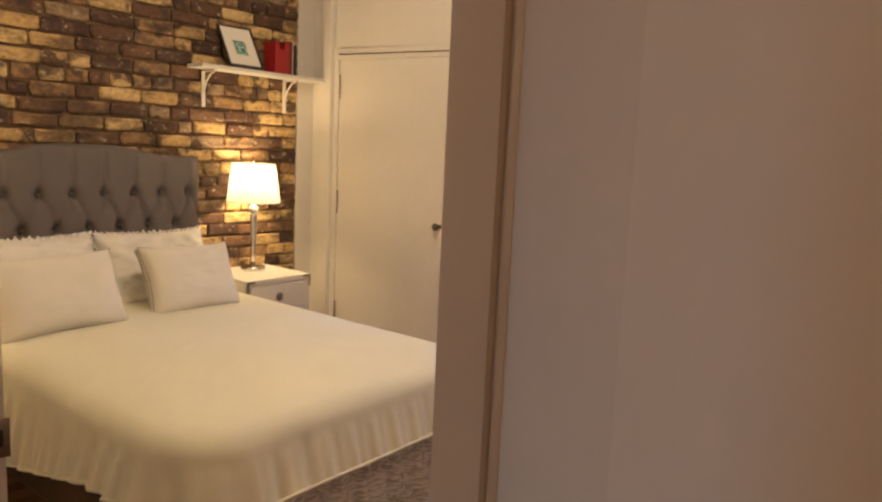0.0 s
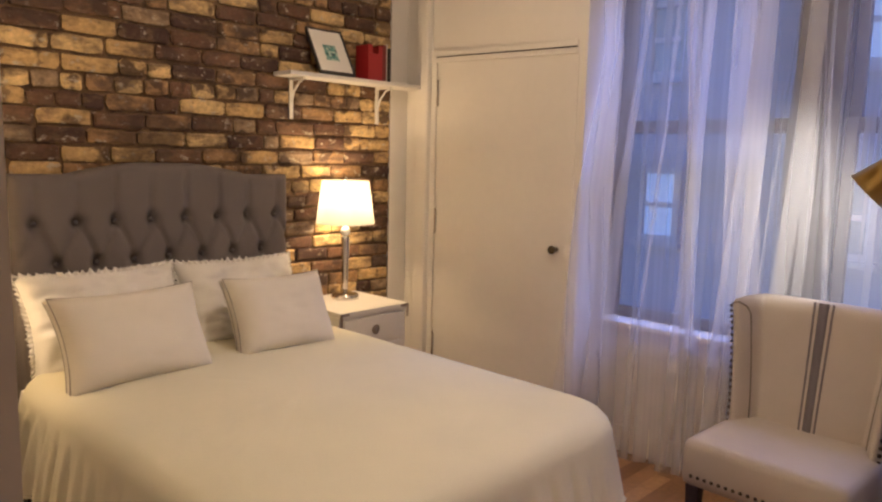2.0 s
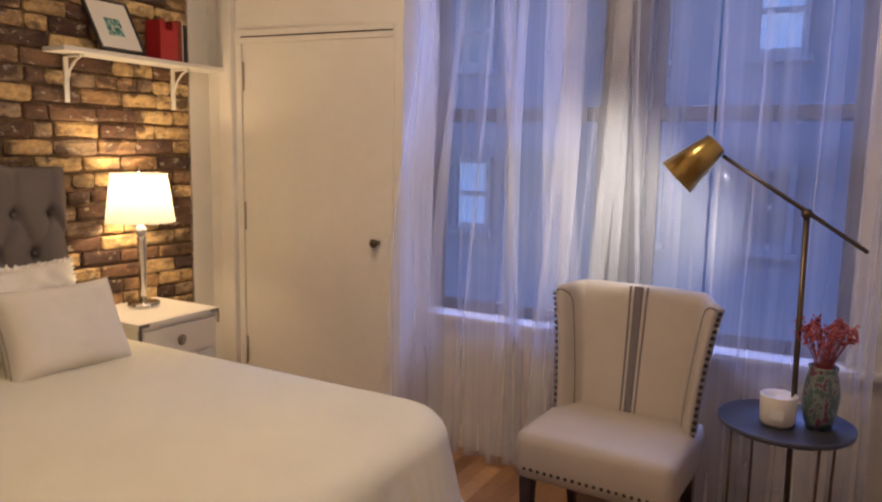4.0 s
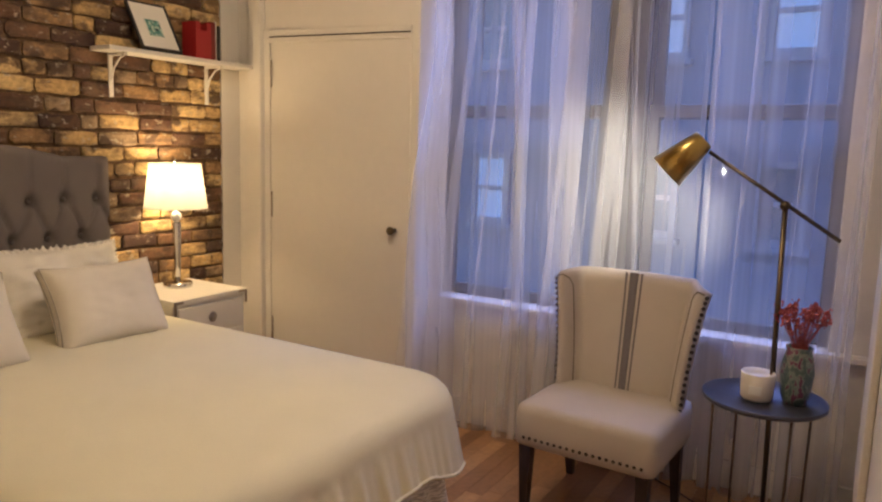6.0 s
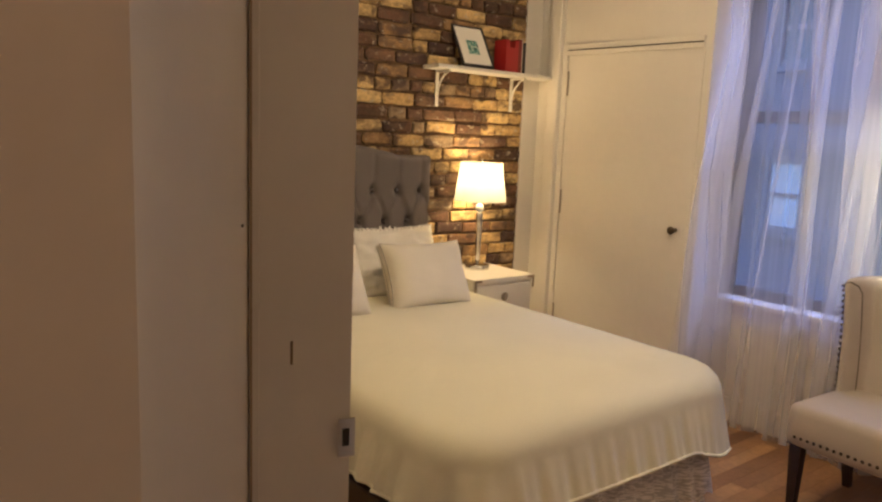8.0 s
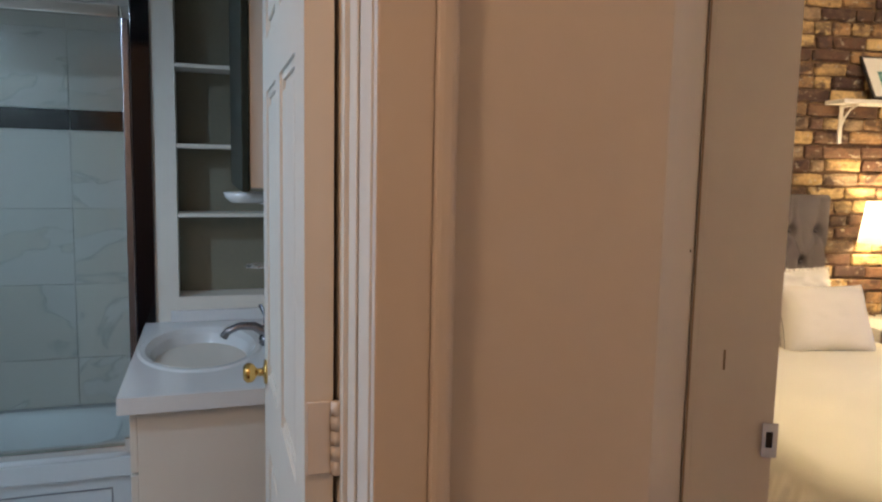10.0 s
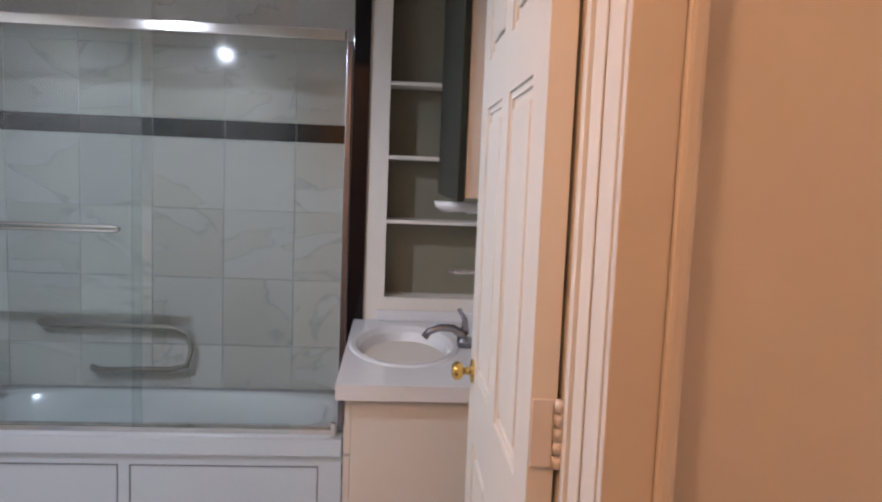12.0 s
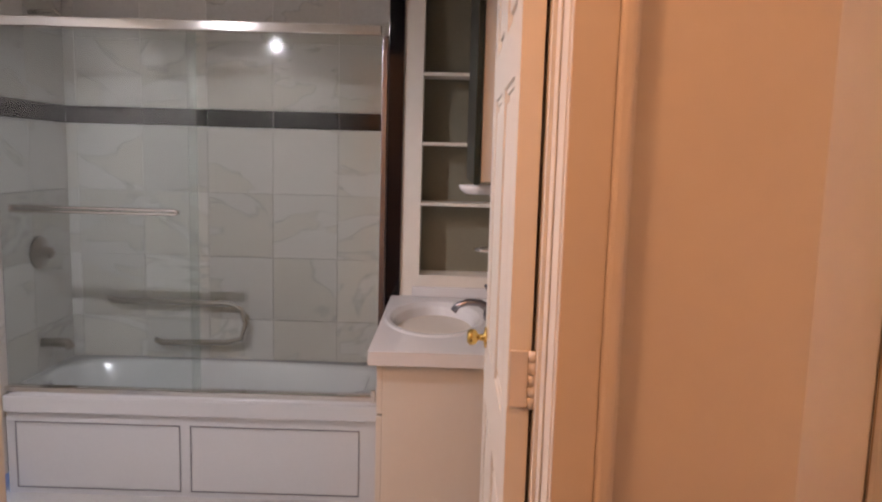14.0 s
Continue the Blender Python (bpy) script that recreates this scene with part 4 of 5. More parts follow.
tube("cable", [(0.09, -0.13, 0.004), (0.0, -0.05, 0.004), (-0.06, 0.03, 0.004), (0.0, 0.08, 0.004), (0.03, 0.02, 0.004), (-0.08, -0.02, 0.004), (-0.25, 0.10, 0.004), (-0.42, 0.2, 0.004)], 0.003, BLACK, cb, 8)

# ---- curtains ----
def curtain(x0, x1, y, seed, bunch, label, z0=0.012, z1=2.505, left_y=None):
    rg = random.Random(seed)
    n, m = 1000, 12
    w, s, pts = [], 0, []
    phase = [(rg.uniform(7, 13), rg.uniform(0, 6.28)), (rg.uniform(22, 34), rg.uniform(0, 6.28)), (rg.uniform(52, 70), rg.uniform(0, 6.28))]
    bm, rows = bmesh.new(), []
    for j in range(m + 1):
        v = j / m
        row = []
        for i in range(n + 1):
            u = i / n
            at = lambda q: q - sum(a * wd * math.tanh((q - c - 0.022 * math.sin(2.6 * v + c * 23)) / wd) for c, a, wd in bunch)
            if i == 0:
                t_low, t_high = at(0.0), at(1.0)
            t = (at(u) - t_low) / (t_high - t_low)
            x = x0 + (x1 - x0) * t
            lap = sum(sgn * 0.005 * math.tanh((u - c - 0.022 * math.sin(2.6 * v + c * 23)) / wd) for sgn, (c, a, wd) in zip((1, -1) * 20, bunch))
            f = sum(math.sin(k * u * (x1 - x0) * 2.6 + p + 0.8 * math.sin(2.4 * v + k)) * q for (k, p), q in zip(phase, (0.014, 0.005, 0.0001)))
            yy = y + f * (0.75 + 0.35 * (1 - v)) + lap
            if left_y is not None:
                q = min(1, max(0, (x - 1.19) / 0.25))
                near = left_y + 0.16 * min(1, max(0, (v - 0.48) / 0.25)) + 0.3 * (yy - y)
                yy = near + (yy - near) * q * q * (3 - 2 * q)
                x -= 0.13 * (1 - v) ** 3 * max(0, 1 - u / 0.25)
            z = z0 + (z1 - z0) * v + (0.012 * math.sin(u * 31) + 0.008 * math.sin(u * 77) if j == 0 else 0)
            row.append(bm.verts.new((x, yy, z)))
        rows.append(row)
    for a, b in zip(rows, rows[1:]):
        for i in range(n):
            bm.faces.new((a[i], a[i + 1], b[i + 1], b[i]))
    ob = part("curtain", bm, SHEER, None, label, True)
    return tagged(ob, category="curtain", group="sheer curtains at the windows")


gather = random.Random(17)
laps = [(0.03 + 0.050 * k + gather.uniform(-0.016, 0.016), gather.uniform(1.4, 2.7), gather.choice((0.004, 0.006, 0.010))) for k in range(19)]
curtain(1.188, 2.44, 0.118, 3, laps, "sheer white curtain hanging in narrow folds to the floor", left_y=-0.045)
curtain(2.45, 3.02, 0.122, 8, [(0.03, 2.2, 0.012), (0.24, 2.0, 0.012), (0.52, 2.0, 0.008), (0.80, 2.4, 0.012), (0.90, 2.2, 0.016), (0.97, 2.0, 0.010)], "sheer white curtain panel behind the floor lamp")
rod = thing("curtain_rod", (1.172, 0.12, 2.52), "thin dark curtain rod above the windows", "curtain rod")
tube("rod", [(0, 0, 0), (1.89, 0, 0)], 0.010, BLACK, rod)


# ---- bathroom, in its own axes: x towards the hall, y along the tub to its tap-less end ----
def bbox(name, x, y, z, material, bevel=0.0, label=""):
    return box(name, x, y, z, material, None, bevel, label, BATH)


structure(bbox("bathroom_floor", (-0.60, 2.02), (-1.90, 0.60), (-0.12, -0.085), GROUT))
structure(bbox("bathroom_ceiling", (-0.75, 2.03), (-1.90, 0.70), (2.45, 2.55), CEIL))
wall_tub = structure(bbox("wall_tub", (-0.75, -0.577), (-1.90, 0.60), (0, 2.45), GROUT))
wall_tap = structure(bbox("wall_tub_end", (-0.577, 0.10), (-1.90, -1.745), (0, 2.45), GROUT))
structure(bbox("wall_bath_south", (0.10, 2.02), (-1.90, -1.745), (0, 2.45), PAINT))
structure(bbox("wall_bath_north", (-0.577, 1.87), (0.47, 0.60), (0, 2.45), PAINT))
structure(bbox("wall_tub_return", (-0.577, -0.135), (-0.135, 0.0), (0, 2.45), PAINT))
structure(bbox("wall_niche_left", (-0.134, 0.0), (-0.134, 0.008), (0, 2.45), PAINT))
structure(bbox("wall_niche_below", (-0.134, 0.0), (0.008, 0.47), (0, 0.914), PAINT))
structure(bbox("wall_niche_above", (-0.134, 0.0), (0.008, 0.47), (2.25, 2.45), PAINT))
structure(bbox("wall_niche_right", (-0.134, 0.0), (0.40, 0.47), (0.914, 2.25), PAINT))
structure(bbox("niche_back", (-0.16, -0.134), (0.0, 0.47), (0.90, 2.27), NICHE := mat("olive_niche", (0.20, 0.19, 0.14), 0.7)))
for z in (1.202, 1.447, 1.724):
    structure(bbox("niche_shelf", (-0.133, 0.003), (0.009, 0.399), (z, z + 0.014), PAINT, 0.002))
structure(bbox("wall_bath_east", (1.87, 2.02), (-1.90, -0.575), (-0.085, H), HALLWALL))
structure(bbox("wall_bath_head", (1.87, 2.02), (-0.575, 0.2735), (2.08, H), HALLWALL))
structure(bbox("wall_bath_jamb", (1.906, 2.018), (0.2736, 0.60), (0, H), HALLWALL))
structure(bbox("wall_behind_door", (1.17, 1.905), (0.2575, 0.469), (-0.085, 2.45), PAINT))
# frame and mouldings of the doorway
structure(bbox("door_frame", (1.906, 2.018), (0.2625, 0.2735), (0, 2.07), PAINT, 0.002))
structure(bbox("door_stop", (1.935, 1.965), (0.2590, 0.2620), (0, 2.07), PAINT, 0.002))
structure(bbox("door_frame", (1.885, 2.012), (-0.5745, -0.562), (-0.085, 2.07), PAINT, 0.002))
structure(bbox("trim", (2.0205, 2.036), (0.2640, 0.322), (0, 2.12), HALLWALL, 0.003))
structure(bbox("trim", (2.0205, 2.044), (0.3225, 0.343), (0, 2.14), HALLWALL, 0.006))
structure(bbox("trim", (2.0205, 2.036), (-0.655, -0.577), (0, 2.12), HALLWALL, 0.003))


# tiles of the tub surround
def tile_mesh(w, h, d=0.004):
    bm = bmesh.new()
    add_box(bm, (0, d), (0.0009, w - 0.0009), (0.0009, h - 0.0009))
    for v in bm.verts:
        if v.co.x > d / 2:
            v.co.y += 0.001 if v.co.y < w / 2 else -0.001
            v.co.z += 0.001 if v.co.z < h / 2 else -0.001
    me = bpy.data.meshes.new("tile")
    bm.to_mesh(me)
    bm.free()
    return me


PW, PH = 0.318, 0.315
T_BIG, T_BAND = tile_mesh(PW, PH), tile_mesh(PW, 0.085)
T_BIG.materials.append(MARBLE)
T_BAND.materials.append(BLACKTILE)


def put_tile(me, parent, m):
    ob = new("tile", me)
    ob.parent = parent
    ob.matrix_world = m


for c in range(5):
    y = -0.417 - PW * c
    for z in (0.255, 0.570, 0.885, 1.200):
        put_tile(T_BIG, wall_tub, BATH @ Matrix.Translation((-0.576, y, z)))
    for z in (1.603, 1.918):
        put_tile(T_BIG, wall_tub, BATH @ Matrix.Translation((-0.576, y, z)))
    put_tile(T_BAND, wall_tub, BATH @ Matrix.Translation((-0.576, y, 1.5165)))
turn = Matrix.Rotation(radians(90), 4, "Z")
for c in range(2):
    for z, me in ((0.255, T_BIG), (0.570, T_BIG), (0.885, T_BIG), (1.200, T_BIG), (1.5165, T_BAND), (1.603, T_BIG), (1.918, T_BIG)):
        put_tile(me, wall_tap, BATH @ Matrix.Translation((-0.25 + PW * c, -1.744, z)) @ turn)
T_SLIM, T_SLIM_BAND = tile_mesh(0.054, PH), tile_mesh(0.054, 0.085)
T_SLIM.materials.append(MARBLE)
T_SLIM_BAND.materials.append(BLACKTILE)
for z, me in ((0.255, T_SLIM), (0.570, T_SLIM), (0.885, T_SLIM), (1.200, T_SLIM), (1.5165, T_SLIM_BAND), (1.603, T_SLIM), (1.918, T_SLIM)):
    put_tile(me, wall_tub, BATH @ Matrix.Translation((-0.576, -1.7435, z)))
structure(bbox("black_tile_edge", (0.0005, 0.012), (-0.132, -0.070), (0.40, 2.45), BLACKTILE, 0.002))

# tub with its panelled front
tub = thing("bathtub", (0, 0, 0), "white enamelled bathtub with a panelled front under a sliding glass screen", "bathtub", m=BATH.copy())


def tub_shell():
    bm = bmesh.new()
    x0, x1, y0, y1, z = -0.572, 0.03, -1.738, -0.137, 0.365
    n = 60
    outer = []
    for k in range(n):
        a = 2 * math.pi * k / n
        c, s = math.cos(a), math.sin(a)
        q = max(abs(c), abs(s))
        outer.append(((x0 + x1) / 2 + c / q * (x1 - x0) / 2, (y0 + y1) / 2 + s / q * (y1 - y0) / 2))
    def ring(fx, fy, zz, p):
        out = []
        for k in range(n):
            a = 2 * math.pi * k / n
            c, s = math.cos(a), math.sin(a)
            out.append(bm.verts.new(((x0 + x1) / 2 + math.copysign(abs(c) ** p, c) * fx, (y0 + y1) / 2 + math.copysign(abs(s) ** p, s) * fy, zz)))
        return out
    rings = [[bm.verts.new((x, y, z)) for x, y in outer], ring(0.245, 0.72, z, 0.55), ring(0.235, 0.71, z - 0.01, 0.55), ring(0.215, 0.66, z - 0.15, 0.6), ring(0.17, 0.58, 0.10, 0.7), ring(0.10, 0.45, 0.075, 0.8)]
    for a, b in zip(rings, rings[1:]):
        for k in range(n):
            bm.faces.new((a[k], a[(k + 1) % n], b[(k + 1) % n], b[k]))
    bm.faces.new(rings[-1])
    low = [bm.verts.new((v.co.x, v.co.y, z - 0.012)) for v in rings[0]]
    for k in range(n):
        bm.faces.new((rings[0][k], rings[0][(k + 1) % n], low[(k + 1) % n], low[k]))
    part("shell", bm, ENAMEL, tub, "", True).matrix_parent_inverse.identity()


tub_shell()
bpy.context.view_layer.update()
box("apron", (-0.02, 0.012), (-1.738, -0.137), (-0.0845, 0.352), ENAMEL, tub, 0.0)
box("apron_rim", (0.0125, 0.034), (-1.738, -0.137), (0.282, 0.352), ENAMEL, tub, 0.006, "rolled front rim")
# thin strips round the front panels, their grey standing for the moulding's shade
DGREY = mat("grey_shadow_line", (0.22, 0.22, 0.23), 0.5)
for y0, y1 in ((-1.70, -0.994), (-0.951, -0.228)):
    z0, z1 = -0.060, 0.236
    boxes("moulding_shade_line", [((0.0122, 0.0165), (y0, y1), (z1 - 0.004, z1)), ((0.0122, 0.0165), (y0, y0 + 0.004), (z0, z1 - 0.004)),
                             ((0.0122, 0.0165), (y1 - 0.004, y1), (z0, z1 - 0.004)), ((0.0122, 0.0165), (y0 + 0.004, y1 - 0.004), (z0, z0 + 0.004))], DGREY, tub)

# sliding glass screen
sc = thing("shower_screen", (0, 0, 0), "sliding glass tub screen in a chrome frame with a towel bar", "shower screen", m=BATH.copy())
box("top_rail", (-0.035, 0.030), (-1.738, -0.158), (1.872, 1.912), CHROME, sc, 0.005)
box("bottom_rail", (-0.028, 0.018), (-1.738, -0.160), (0.366, 0.388), CHROME, sc, 0.003)
box("side_rail", (-0.024, 0.014), (-0.158, -0.134), (0.388, 1.872), DARKCHROME, sc, 0.003)
for x, y0, y1 in ((0.004, -1.725, -0.905), (-0.020, -0.95, -0.165)):
    pn = box("glass_panel", (x - 0.003, x + 0.003), (y0, y1), (0.392, 1.868), SHOWER_HAZE if x > 0 else SHOWER, sc)
    pn.visible_shadow = False
bm = bmesh.new()
for z in (1.140, 1.156):
    add_tube(bm, [(0.05, -1.66, z), (0.05, -0.985, z), (0.048, -0.970, 1.148)], 0.0062, 8)
add_tube(bm, [(0.008, -1.655, 1.148), (0.05, -1.655, 1.148)], 0.006, 8)
add_tube(bm, [(0.008, -0.985, 1.148), (0.05, -0.985, 1.148)], 0.006, 8)
part("towel_bar", bm, CHROME, sc, "double chrome towel bar", True)
box("corner_block", (0.014, 0.030), (-0.182, -0.162), (0.366, 0.42), CHROME, sc, 0.004)
# inner grab bar, valve, spout and shower pipe
gb = thing("grab_bar", (0, 0, 0), "bent metal grab bar on the tiled wall above the tub", "grab bar", m=BATH.copy())
gb_pts = [(-0.565, -1.55, 0.66), (-0.52, -1.50, 0.66), (-0.515, -0.94, 0.66), (-0.515, -0.88, 0.63), (-0.515, -0.86, 0.56), (-0.515, -0.88, 0.485), (-0.515, -0.95, 0.465), (-0.52, -1.28, 0.455), (-0.565, -1.32, 0.455)]
tube("bar", gb_pts, 0.013, mat("tarnished_metal", (0.36, 0.32, 0.28), 0.5, 0.6), gb, 10)
tp = thing("tub_tap", (0, 0, 0), "brushed metal tub valve and spout on the tiled end wall", "tap", m=BATH.copy())
v = lathe("valve_plate", [(0, 0), (0.075, 0.0), (0.072, 0.01), (0.03, 0.016), (0.024, 0.06), (0, 0.062)], NICKEL, tp, 32, cap=False)
v.matrix_world = BATH @ Matrix.Translation((-0.285, -1.736, 0.92)) @ Matrix.Rotation(radians(-90), 4, "X")
tube("lever", [(-0.285, -1.68, 0.92), (-0.285, -1.665, 0.92), (-0.23, -1.655, 0.915)], 0.009, NICKEL, tp)
tube("spout", [(-0.285, -1.736, 0.50), (-0.285, -1.62, 0.50), (-0.285, -1.605, 0.475)], 0.022, NICKEL, tp)
tube("shower_pipe", [(-0.285, -1.736, 1.98), (-0.285, -1.62, 1.99), (-0.285, -1.56, 1.93)], 0.010, CHROME, tp)

# vanity with basin
van = thing("vanity_cabinet", (0, 0, 0), "cream laminate vanity cabinet with its side to the door", "cabinet", m=BATH.copy())
box("body", (0.02, 0.865), (-0.062, 0.455), (0.10, 0.784), LAMINATE, van, 0.002)
box("plinth", (0.04, 0.845), (-0.02, 0.455), (-0.0845, 0.0995), LAMINATE, van)
for a, b in ((0.03, 0.44), (0.445, 0.862)):
    d = box("door", (a, b), (-0.080, -0.0625), (0.115, 0.62), LAMINATE, van, 0.003)
box("drawer_front", (0.03, 0.862), (-0.080, -0.0625), (0.628, 0.78), LAMINATE, van, 0.003)
bm = bmesh.new()
cx, cy, z, n = 0.40, 0.085, 0.827, 72
outer = []
for k in range(n):
    a = 2 * math.pi * k / n
    c, s = math.cos(a), math.sin(a)
    q = max(abs(c), abs(s))
    X = cx + (c / q) * ((0.887 - cx) if c > 0 else (cx - 0.002))
    Y = cy + (s / q) * ((0.465 - cy) if s > 0 else (cy + 0.105))
    outer.append(bm.verts.new((X, Y, z)))
rings = [outer]
for fx, fy, dz in ((0.300, 0.184, 0.0), (0.290, 0.177, 0.005), (0.268, 0.162, 0.004), (0.245, 0.147, -0.012), (0.20, 0.125, -0.085), (0.13, 0.09, -0.125), (0.03, 0.03, -0.135)):
    rings.append([bm.verts.new((cx + fx * math.cos(2 * math.pi * k / n), cy + fy * math.sin(2 * math.pi * k / n), z + dz)) for k in range(n)])
for a, b in zip(rings, rings[1:]):
    for k in range(n):
        bm.faces.new((a[k], a[(k + 1) % n], b[(k + 1) % n], b[k]))
bm.faces.new(rings[-1])
low = [bm.verts.new((v_.co.x, v_.co.y, z - 0.042)) for v_ in outer]
for k in range(n):
    bm.faces.new((outer[k], outer[(k + 1) % n], low[(k + 1) % n], low[k]))
part("worktop", bm, ENAMEL, van, "white moulded top with oval basin")
box("backsplash", (0.0035, 0.030), (-0.019, 0.399), (0.8275, 0.868), ENAMEL, van, 0.005, "low white upstand")
fc = thing("basin_tap", (0, 0, 0), "chrome single-lever basin tap with a curved spout", "tap", m=BATH.copy())
tube("spout", [(0.42, 0.285, 0.835), (0.42, 0.275, 0.868), (0.42, 0.245, 0.888), (0.42, 0.20, 0.890), (0.42, 0.165, 0.876), (0.42, 0.150, 0.856)], [0.020, 0.017, 0.014, 0.012, 0.012, 0.013], DARKCHROME, fc, 14)
tube("lever", [(0.42, 0.285, 0.87), (0.42, 0.282, 0.92), (0.42, 0.262, 0.955)], [0.014, 0.010, 0.007], DARKCHROME, fc, 10)
lathe("base", [(0, 0), (0.028, 0), (0.026, 0.03), (0, 0.03)], DARKCHROME, fc, 24).matrix_world = BATH @ Matrix.Translation((0.42, 0.285, 0.828))
# mirrored cabinet, soap dish and holder on the north wall
mc = thing("mirror_cabinet", (0, 0, 0), "dark green glass fronted cabinet beside the niche", "cabinet", m=BATH.copy())
box("case", (0.305, 1.05), (0.202, 0.468), (1.338, 2.20), LAMINATE, mc, 0.003)
box("mirror_door", (0.30, 1.055), (0.184, 0.2005), (1.33, 2.205), mat("green_dark_glass", (0.012, 0.018, 0.013), 0.35, Specular_IOR_Level=0.25), mc, 0.002)
sd = thing("soap_dish", (0, 0, 0), "white ceramic dish on a bracket under the mirrored cabinet", "dish", m=BATH.copy())
dd = lathe("dish", [(0.0, 0.0), (0.05, 0.002), (0.066, 0.016), (0.070, 0.030), (0.064, 0.030), (0.052, 0.012), (0.0, 0.010)], ENAMEL, sd, 32, cap=False)
dd.matrix_world = BATH @ Matrix.Translation((0.64, 0.222, 1.285))
tube("bracket", [(0.64, 0.468, 1.30), (0.64, 0.25, 1.288)], 0.008, CHROME, sd)
hk = thing("holder", (0, 0, 0), "small chrome holder on the bathroom wall", "holder", m=BATH.copy())
tube("ring", [(0.5, 0.468, 1.09), (0.5, 0.30, 1.09), (0.53, 0.25, 1.09), (0.5, 0.22, 1.09), (0.47, 0.25, 1.09), (0.5, 0.30, 1.088)], 0.006, CHROME, hk)


# the bathroom's panelled door, open against the vanity
def bath_door():
    d = structure(new("door_2"))
    m = BATH @ Matrix.Translation((1.874, 0.253, 0.012)) @ Matrix.Rotation(radians(179.4), 4, "Z")
    d.matrix_world = m
    w, t, h = 0.74, 0.036, 2.03
    L = 0.105
    cells = [(L, w / 2 - 0.045), (w / 2 + 0.045, w - L)]
    rows_ = [(0.20, 0.80), (0.95, 1.52), (1.62, 1.90)]
    solid = [((0, L), (0.002, t), (-0.06, h)), ((w - L, w), (0.002, t), (-0.06, h)), ((w / 2 - 0.045, w / 2 + 0.045), (0.002, t), (-0.06, h))]
    zs = [-0.06] + [q for r in rows_ for q in r] + [h]
    for a, b in cells:
        for k in range(0, len(zs), 2):
            solid.append(((a, b), (0.002, t), (zs[k], zs[k + 1])))
    boxes("frame", solid, PAINT, d)
    for a, b in cells:
        for z0, z1 in rows_:
            bm = bmesh.new()
            add_box(bm, (a + 0.0, b), (0.010, t - 0.008), (z0, z1))
            add_box(bm, (a + 0.03, b - 0.03), (0.006, t - 0.002), (z0 + 0.03, z1 - 0.03), 0.003)
            for (x_, zz) in (((a, b), (z0, z0 + 0.012)), ((a, b), (z1 - 0.012, z1)), ((a, a + 0.012), (z0 + 0.012, z1 - 0.012)), ((b - 0.012, b), (z0 + 0.012, z1 - 0.012))):
                add_box(bm, x_, (0.007, t - 0.004), zz)
            part("panel", bm, PAINT, d, "raised panel")
    k = lathe("door_knob", [(0, 0), (0.026, 0.0), (0.026, 0.005), (0.009, 0.008), (0.008, 0.020), (0.019, 0.028), (0.021, 0.040), (0.014, 0.048), (0, 0.049)], GOLD, d, 28, "polished brass knob", cap=False)
    k.matrix_world = m @ Matrix.Translation((w - 0.06, t, 0.945)) @ Matrix.Rotation(radians(-90), 4, "X")
    for z0 in (1.008, 1.80, 0.22):
        hg = boxes("hinge", [((-0.006, -0.0008), (0.006, t - 0.002), (z0, z0 + 0.09))], HALLWALL, d, 0.0015, "painted-over hinge leaf")
        box("frame_leaf", (-0.0125, -0.0085), (-0.0125, 0.0), (z0 + 0.002, z0 + 0.088), HALLWALL, hg, 0.001)
        for q in range(5):
            tube("knuckle", [(-0.008, 0.0, z0 + 0.0185 * q), (-0.008, 0.0, z0 + 0.0185 * q + 0.016)], 0.0062, HALLWALL, hg, 10)
        for zz in (0.012, 0.045, 0.078):
            s_ = lathe("screw", [(0, 0), (0.0036, 0.0), (0.0030, 0.0012), (0, 0.0012)], SLOT, hg, 8, cap=False)
            s_.matrix_world = m @ Matrix.Translation((-0.0061, 0.022, z0 + zz)) @ Matrix.Rotation(radians(-90), 4, "Y")


bath_door()

# ---- hardware on the bedroom's door frame ----
dir_l = (Vector((2.336, -2.655, 0)) - Vector((2.293, -2.802, 0))).normalized()
turn_l = math.degrees(math.atan2(dir_l.y, dir_l.x))
JL = Matrix.Translation((2.293, -2.802, 0)) @ Matrix.Rotation(radians(turn_l), 4, "Z")   # x along the jamb, -y out of it
st = thing("strike_plate", (0, 0, 0), "worn metal strike plate let into the painted door frame", "door fitting", m=JL.copy())
boxes("plate", [((0.130, 0.1555), (-0.004, -0.0015), (0.905, 0.922)), ((0.130, 0.1555), (-0.004, -0.0015), (0.950, 0.965)), ((0.130, 0.136), (-0.004, -0.0015), (0.922, 0.950)), ((0.147, 0.1555), (-0.004, -0.0015), (0.922, 0.950))], CHROME, st)
box("hole", (0.136, 0.147), (-0.0025, -0.0008), (0.922, 0.950), SLOT, st)
structure(box("slot", (0.058, 0.0615), (-0.0014, -0.0006), (1.055, 1.090), mat("worn_slot", (0.25, 0.18, 0.11), 0.8), None, 0, "", JL))
structure(box("trim", (0.0, 0.014), (-0.006, -0.0006), (0, 2.06), HALLWALL, None, 0.002, "", JL))
structure(box("paint_crack", (0.0005, 0.0035), (-0.0075, -0.0061), (0.0, 2.06), GROOVE := mat("worn_groove", (0.30, 0.22, 0.14), 0.8), None, 0, "", JL))
dir_w = (Vector((2.293, -2.802, 0)) - Vector((2.722, -3.311, 0))).normalized()
JW = Matrix.Translation((2.722, -3.311, 0)) @ Matrix.Rotation(math.atan2(dir_w.y, dir_w.x), 4, "Z")
LW = (Vector((2.293, -2.802, 0)) - Vector((2.722, -3.311, 0))).length
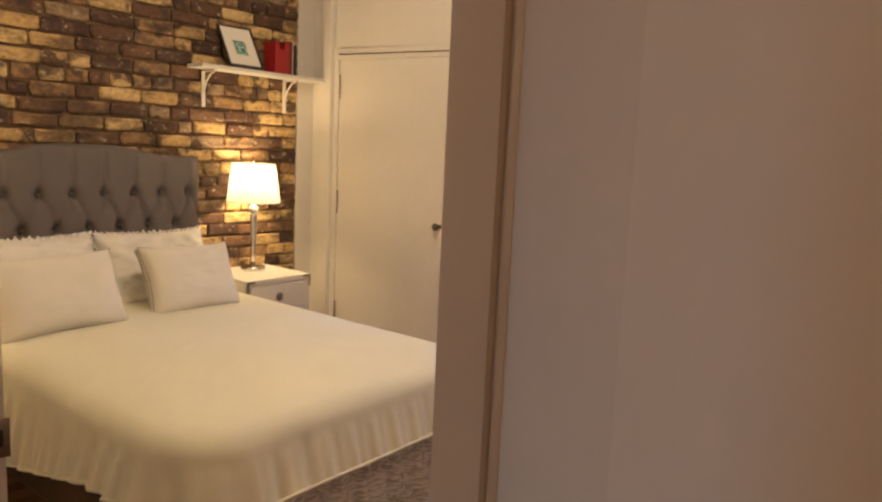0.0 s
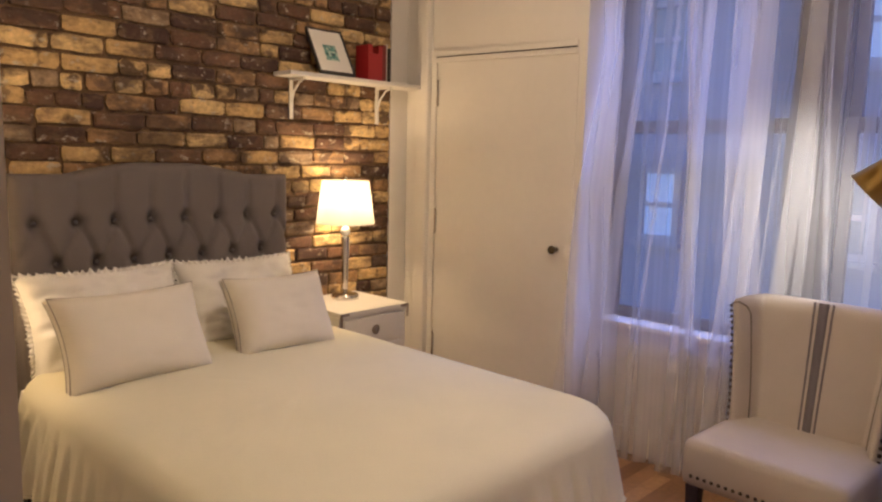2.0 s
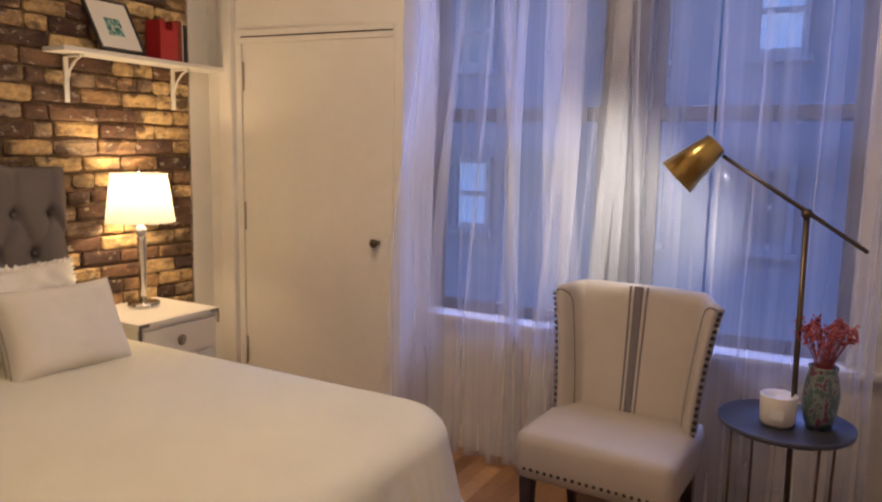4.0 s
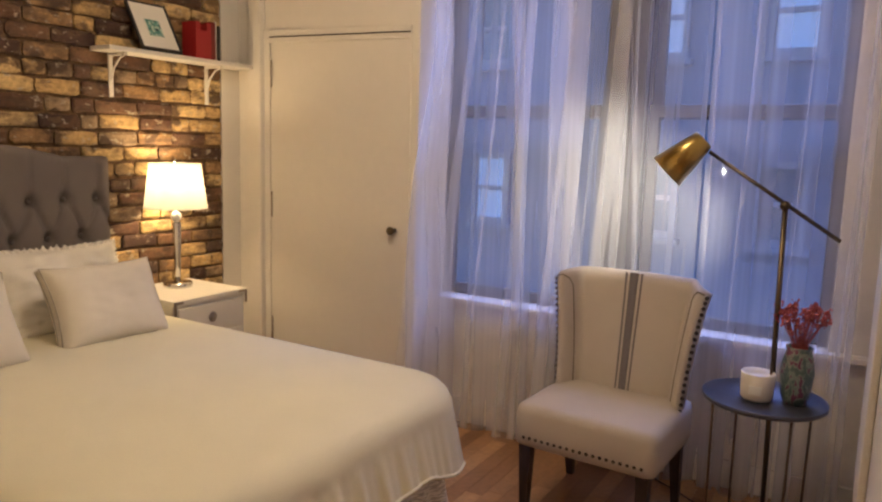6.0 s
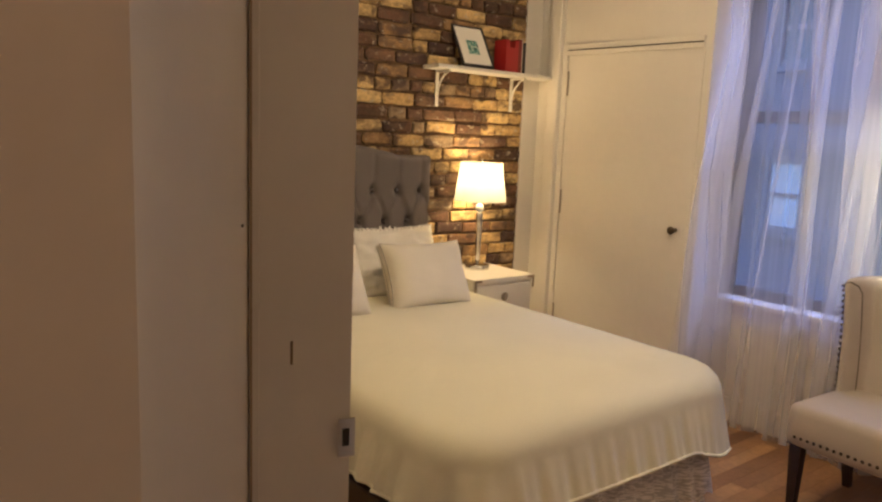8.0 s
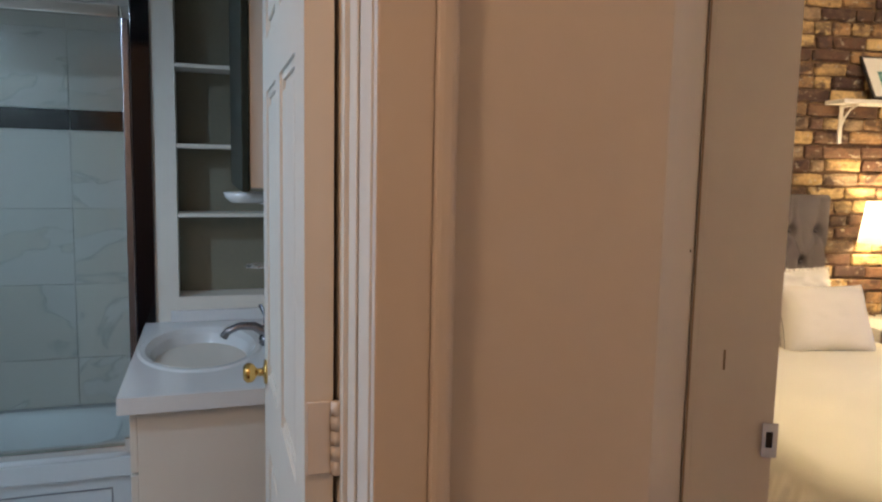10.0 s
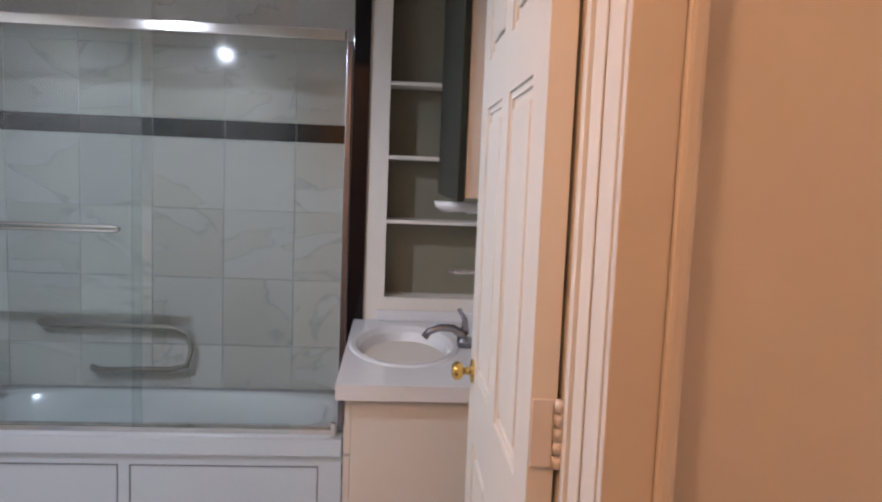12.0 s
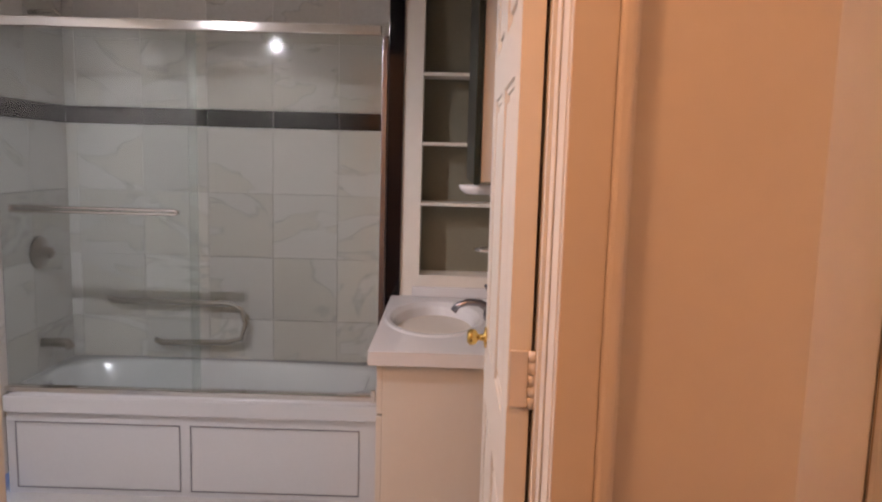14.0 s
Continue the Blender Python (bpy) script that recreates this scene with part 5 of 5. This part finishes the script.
structure(box("nail_hole", (LW - 0.022, LW - 0.018), (-0.0016, -0.0006), (1.258, 1.262), SLOT, None, 0, "", JW))

structure(tube("paint_crack", [(3.1445, -2.570, 0.0), (3.1445, -2.570, 2.06)], 0.0035, GROOVE))

# ---- oak boards of the bedroom floor ----
floor = bpy.data.objects["floor"]
rng = random.Random(9)
cache = {}
PWD = 0.072
xx = 0.0
while xx < 3.08:
    yy = -2.66 + rng.uniform(-0.5, 0)
    while yy < 0.21:
        ln = rng.choice((0.8, 1.0, 1.3, 1.6))
        a, b = max(yy, -2.66), min(yy + ln, 0.205)
        lim = -0.001 if xx < 1.17 else 0.205
        b = min(b, lim)
        if b - a > 0.02:
            key = round(b - a, 2)
            if key not in cache:
                bm = bmesh.new()
                add_box(bm, (0.0004, PWD - 0.0004), (0.0004, key - 0.0004), (-0.0115, 0.0))
                me = bpy.data.meshes.new("plank")
                bm.to_mesh(me)
                bm.free()
                me.materials.append(PLANK)
                cache[key] = me
            ob = new("plank", cache[key])
            ob.parent = floor
            ob.location = (xx, a, 0)
        yy += ln
    xx += PWD

# ---- bricks ----
rng = random.Random(21)
BH, BLN, JT = 0.0595, 0.196, 0.0105
brick_cache = {}


def brick_mesh(ln, k):
    if (ln, k) in brick_cache:
        return brick_cache[(ln, k)]
    r = random.Random(k * 31 + int(ln * 1000))
    d = 0.008
    ys = [0, 0.012, ln * 0.35, ln * 0.68, ln - 0.012, ln]
    zs = [0, 0.010, BH * 0.5, BH - 0.010, BH]
    verts, faces = [], []
    for iy, yv in enumerate(ys):
        for iz, zv in enumerate(zs):
            border = iy in (0, len(ys) - 1) or iz in (0, len(zs) - 1)
            corner = iy in (0, len(ys) - 1) and iz in (0, len(zs) - 1)
            x_ = 0.002 if border else d * r.uniform(0.72, 1.0)
            q = 0.004 if corner else 0.0
            verts.append((x_, yv + r.uniform(-0.004, 0.004) + (q if iy == 0 else -q), zv + r.uniform(-0.0035, 0.0035) + (q if iz == 0 else -q)))
    nz = len(zs)
    for iy in range(len(ys) - 1):
        for iz in range(nz - 1):
            a = iy * nz + iz
            faces.append((a, a + nz, a + nz + 1, a + 1))
    base = len(verts)
    loop = [iy * nz for iy in range(len(ys))] + [(len(ys) - 1) * nz + iz for iz in range(1, nz)] + [iy * nz + nz - 1 for iy in range(len(ys) - 2, -1, -1)] + [iz for iz in range(nz - 2, 0, -1)]
    for i in loop:
        verts.append((-0.012, verts[i][1], verts[i][2]))
    for k2 in range(len(loop)):
        faces.append((loop[k2], base + k2, base + (k2 + 1) % len(loop), loop[(k2 + 1) % len(loop)]))
    me = bpy.data.meshes.new("brick")
    me.from_pydata(verts, [], faces)
    me.materials.append(BRICK)
    brick_cache[(ln, k)] = me
    return me


laid = []
row = 0
z = 0.02
while z + BH < H - 0.01:
    yv = -0.135 - (0.1 if row % 2 else 0.0) + rng.uniform(-0.02, 0.02)
    header_row = row % 7 == 2
    start = True
    top_y = -0.135
    while top_y > -2.64:
        ln = 0.095 if (header_row or rng.random() < 0.2) else BLN
        if start and row % 2:
            ln = 0.10
        start = False
        ln = round(ln + rng.choice((-0.018, -0.006, 0.0, 0.006, 0.012)), 3)
        y0 = top_y - ln
        if y0 < -2.655:
            break
        laid.append((y0, z + rng.uniform(-0.003, 0.003) + 0.006 * math.sin(top_y * 2.3 + row * 0.4), ln, rng.randrange(7)))
        top_y = y0 - JT
    z += BH + JT
    row += 1
laid.sort(key=lambda b: -(1 if (1.15 < b[1] < 2.25 and b[0] > -2.1) or (b[0] > -0.95 and b[1] > 0.6 and b[1] < 2.25) else 0))
vs_, fs_ = [], []
for n_i, (y0, zz, ln, k) in enumerate(laid):
    if n_i < 300:
        ob = new("brick", brick_mesh(ln, k))
        ob.parent = wall_west
        ob.location = (-0.002, y0, zz)
    else:
        me = brick_mesh(ln, k)
        off = len(vs_)
        vs_ += [(v_.co.x - 0.002, v_.co.y + y0, v_.co.z + zz) for v_ in me.vertices]
        fs_ += [tuple(i + off for i in p.vertices) for p in me.polygons]
REST = BRICK.copy()
REST.name = "brick_rest"
_info = next(n for n in REST.node_tree.nodes if n.bl_idname == "ShaderNodeObjectInfo")
_geo = REST.node_tree.nodes.new("ShaderNodeNewGeometry")
for _l in list(_info.outputs["Random"].links):
    REST.node_tree.links.new(_geo.outputs["Random Per Island"], _l.to_socket)
me = bpy.data.meshes.new("brick_rest")
me.from_pydata(vs_, [], fs_)
me.materials.append(REST)
ob = tagged(new("brickwork", me), kind="stuff")
ob.parent = wall_west
structure(box("wall_plaster_strip", (-0.012, 0.0), (-0.128, -0.001), (0, H), PAINT))
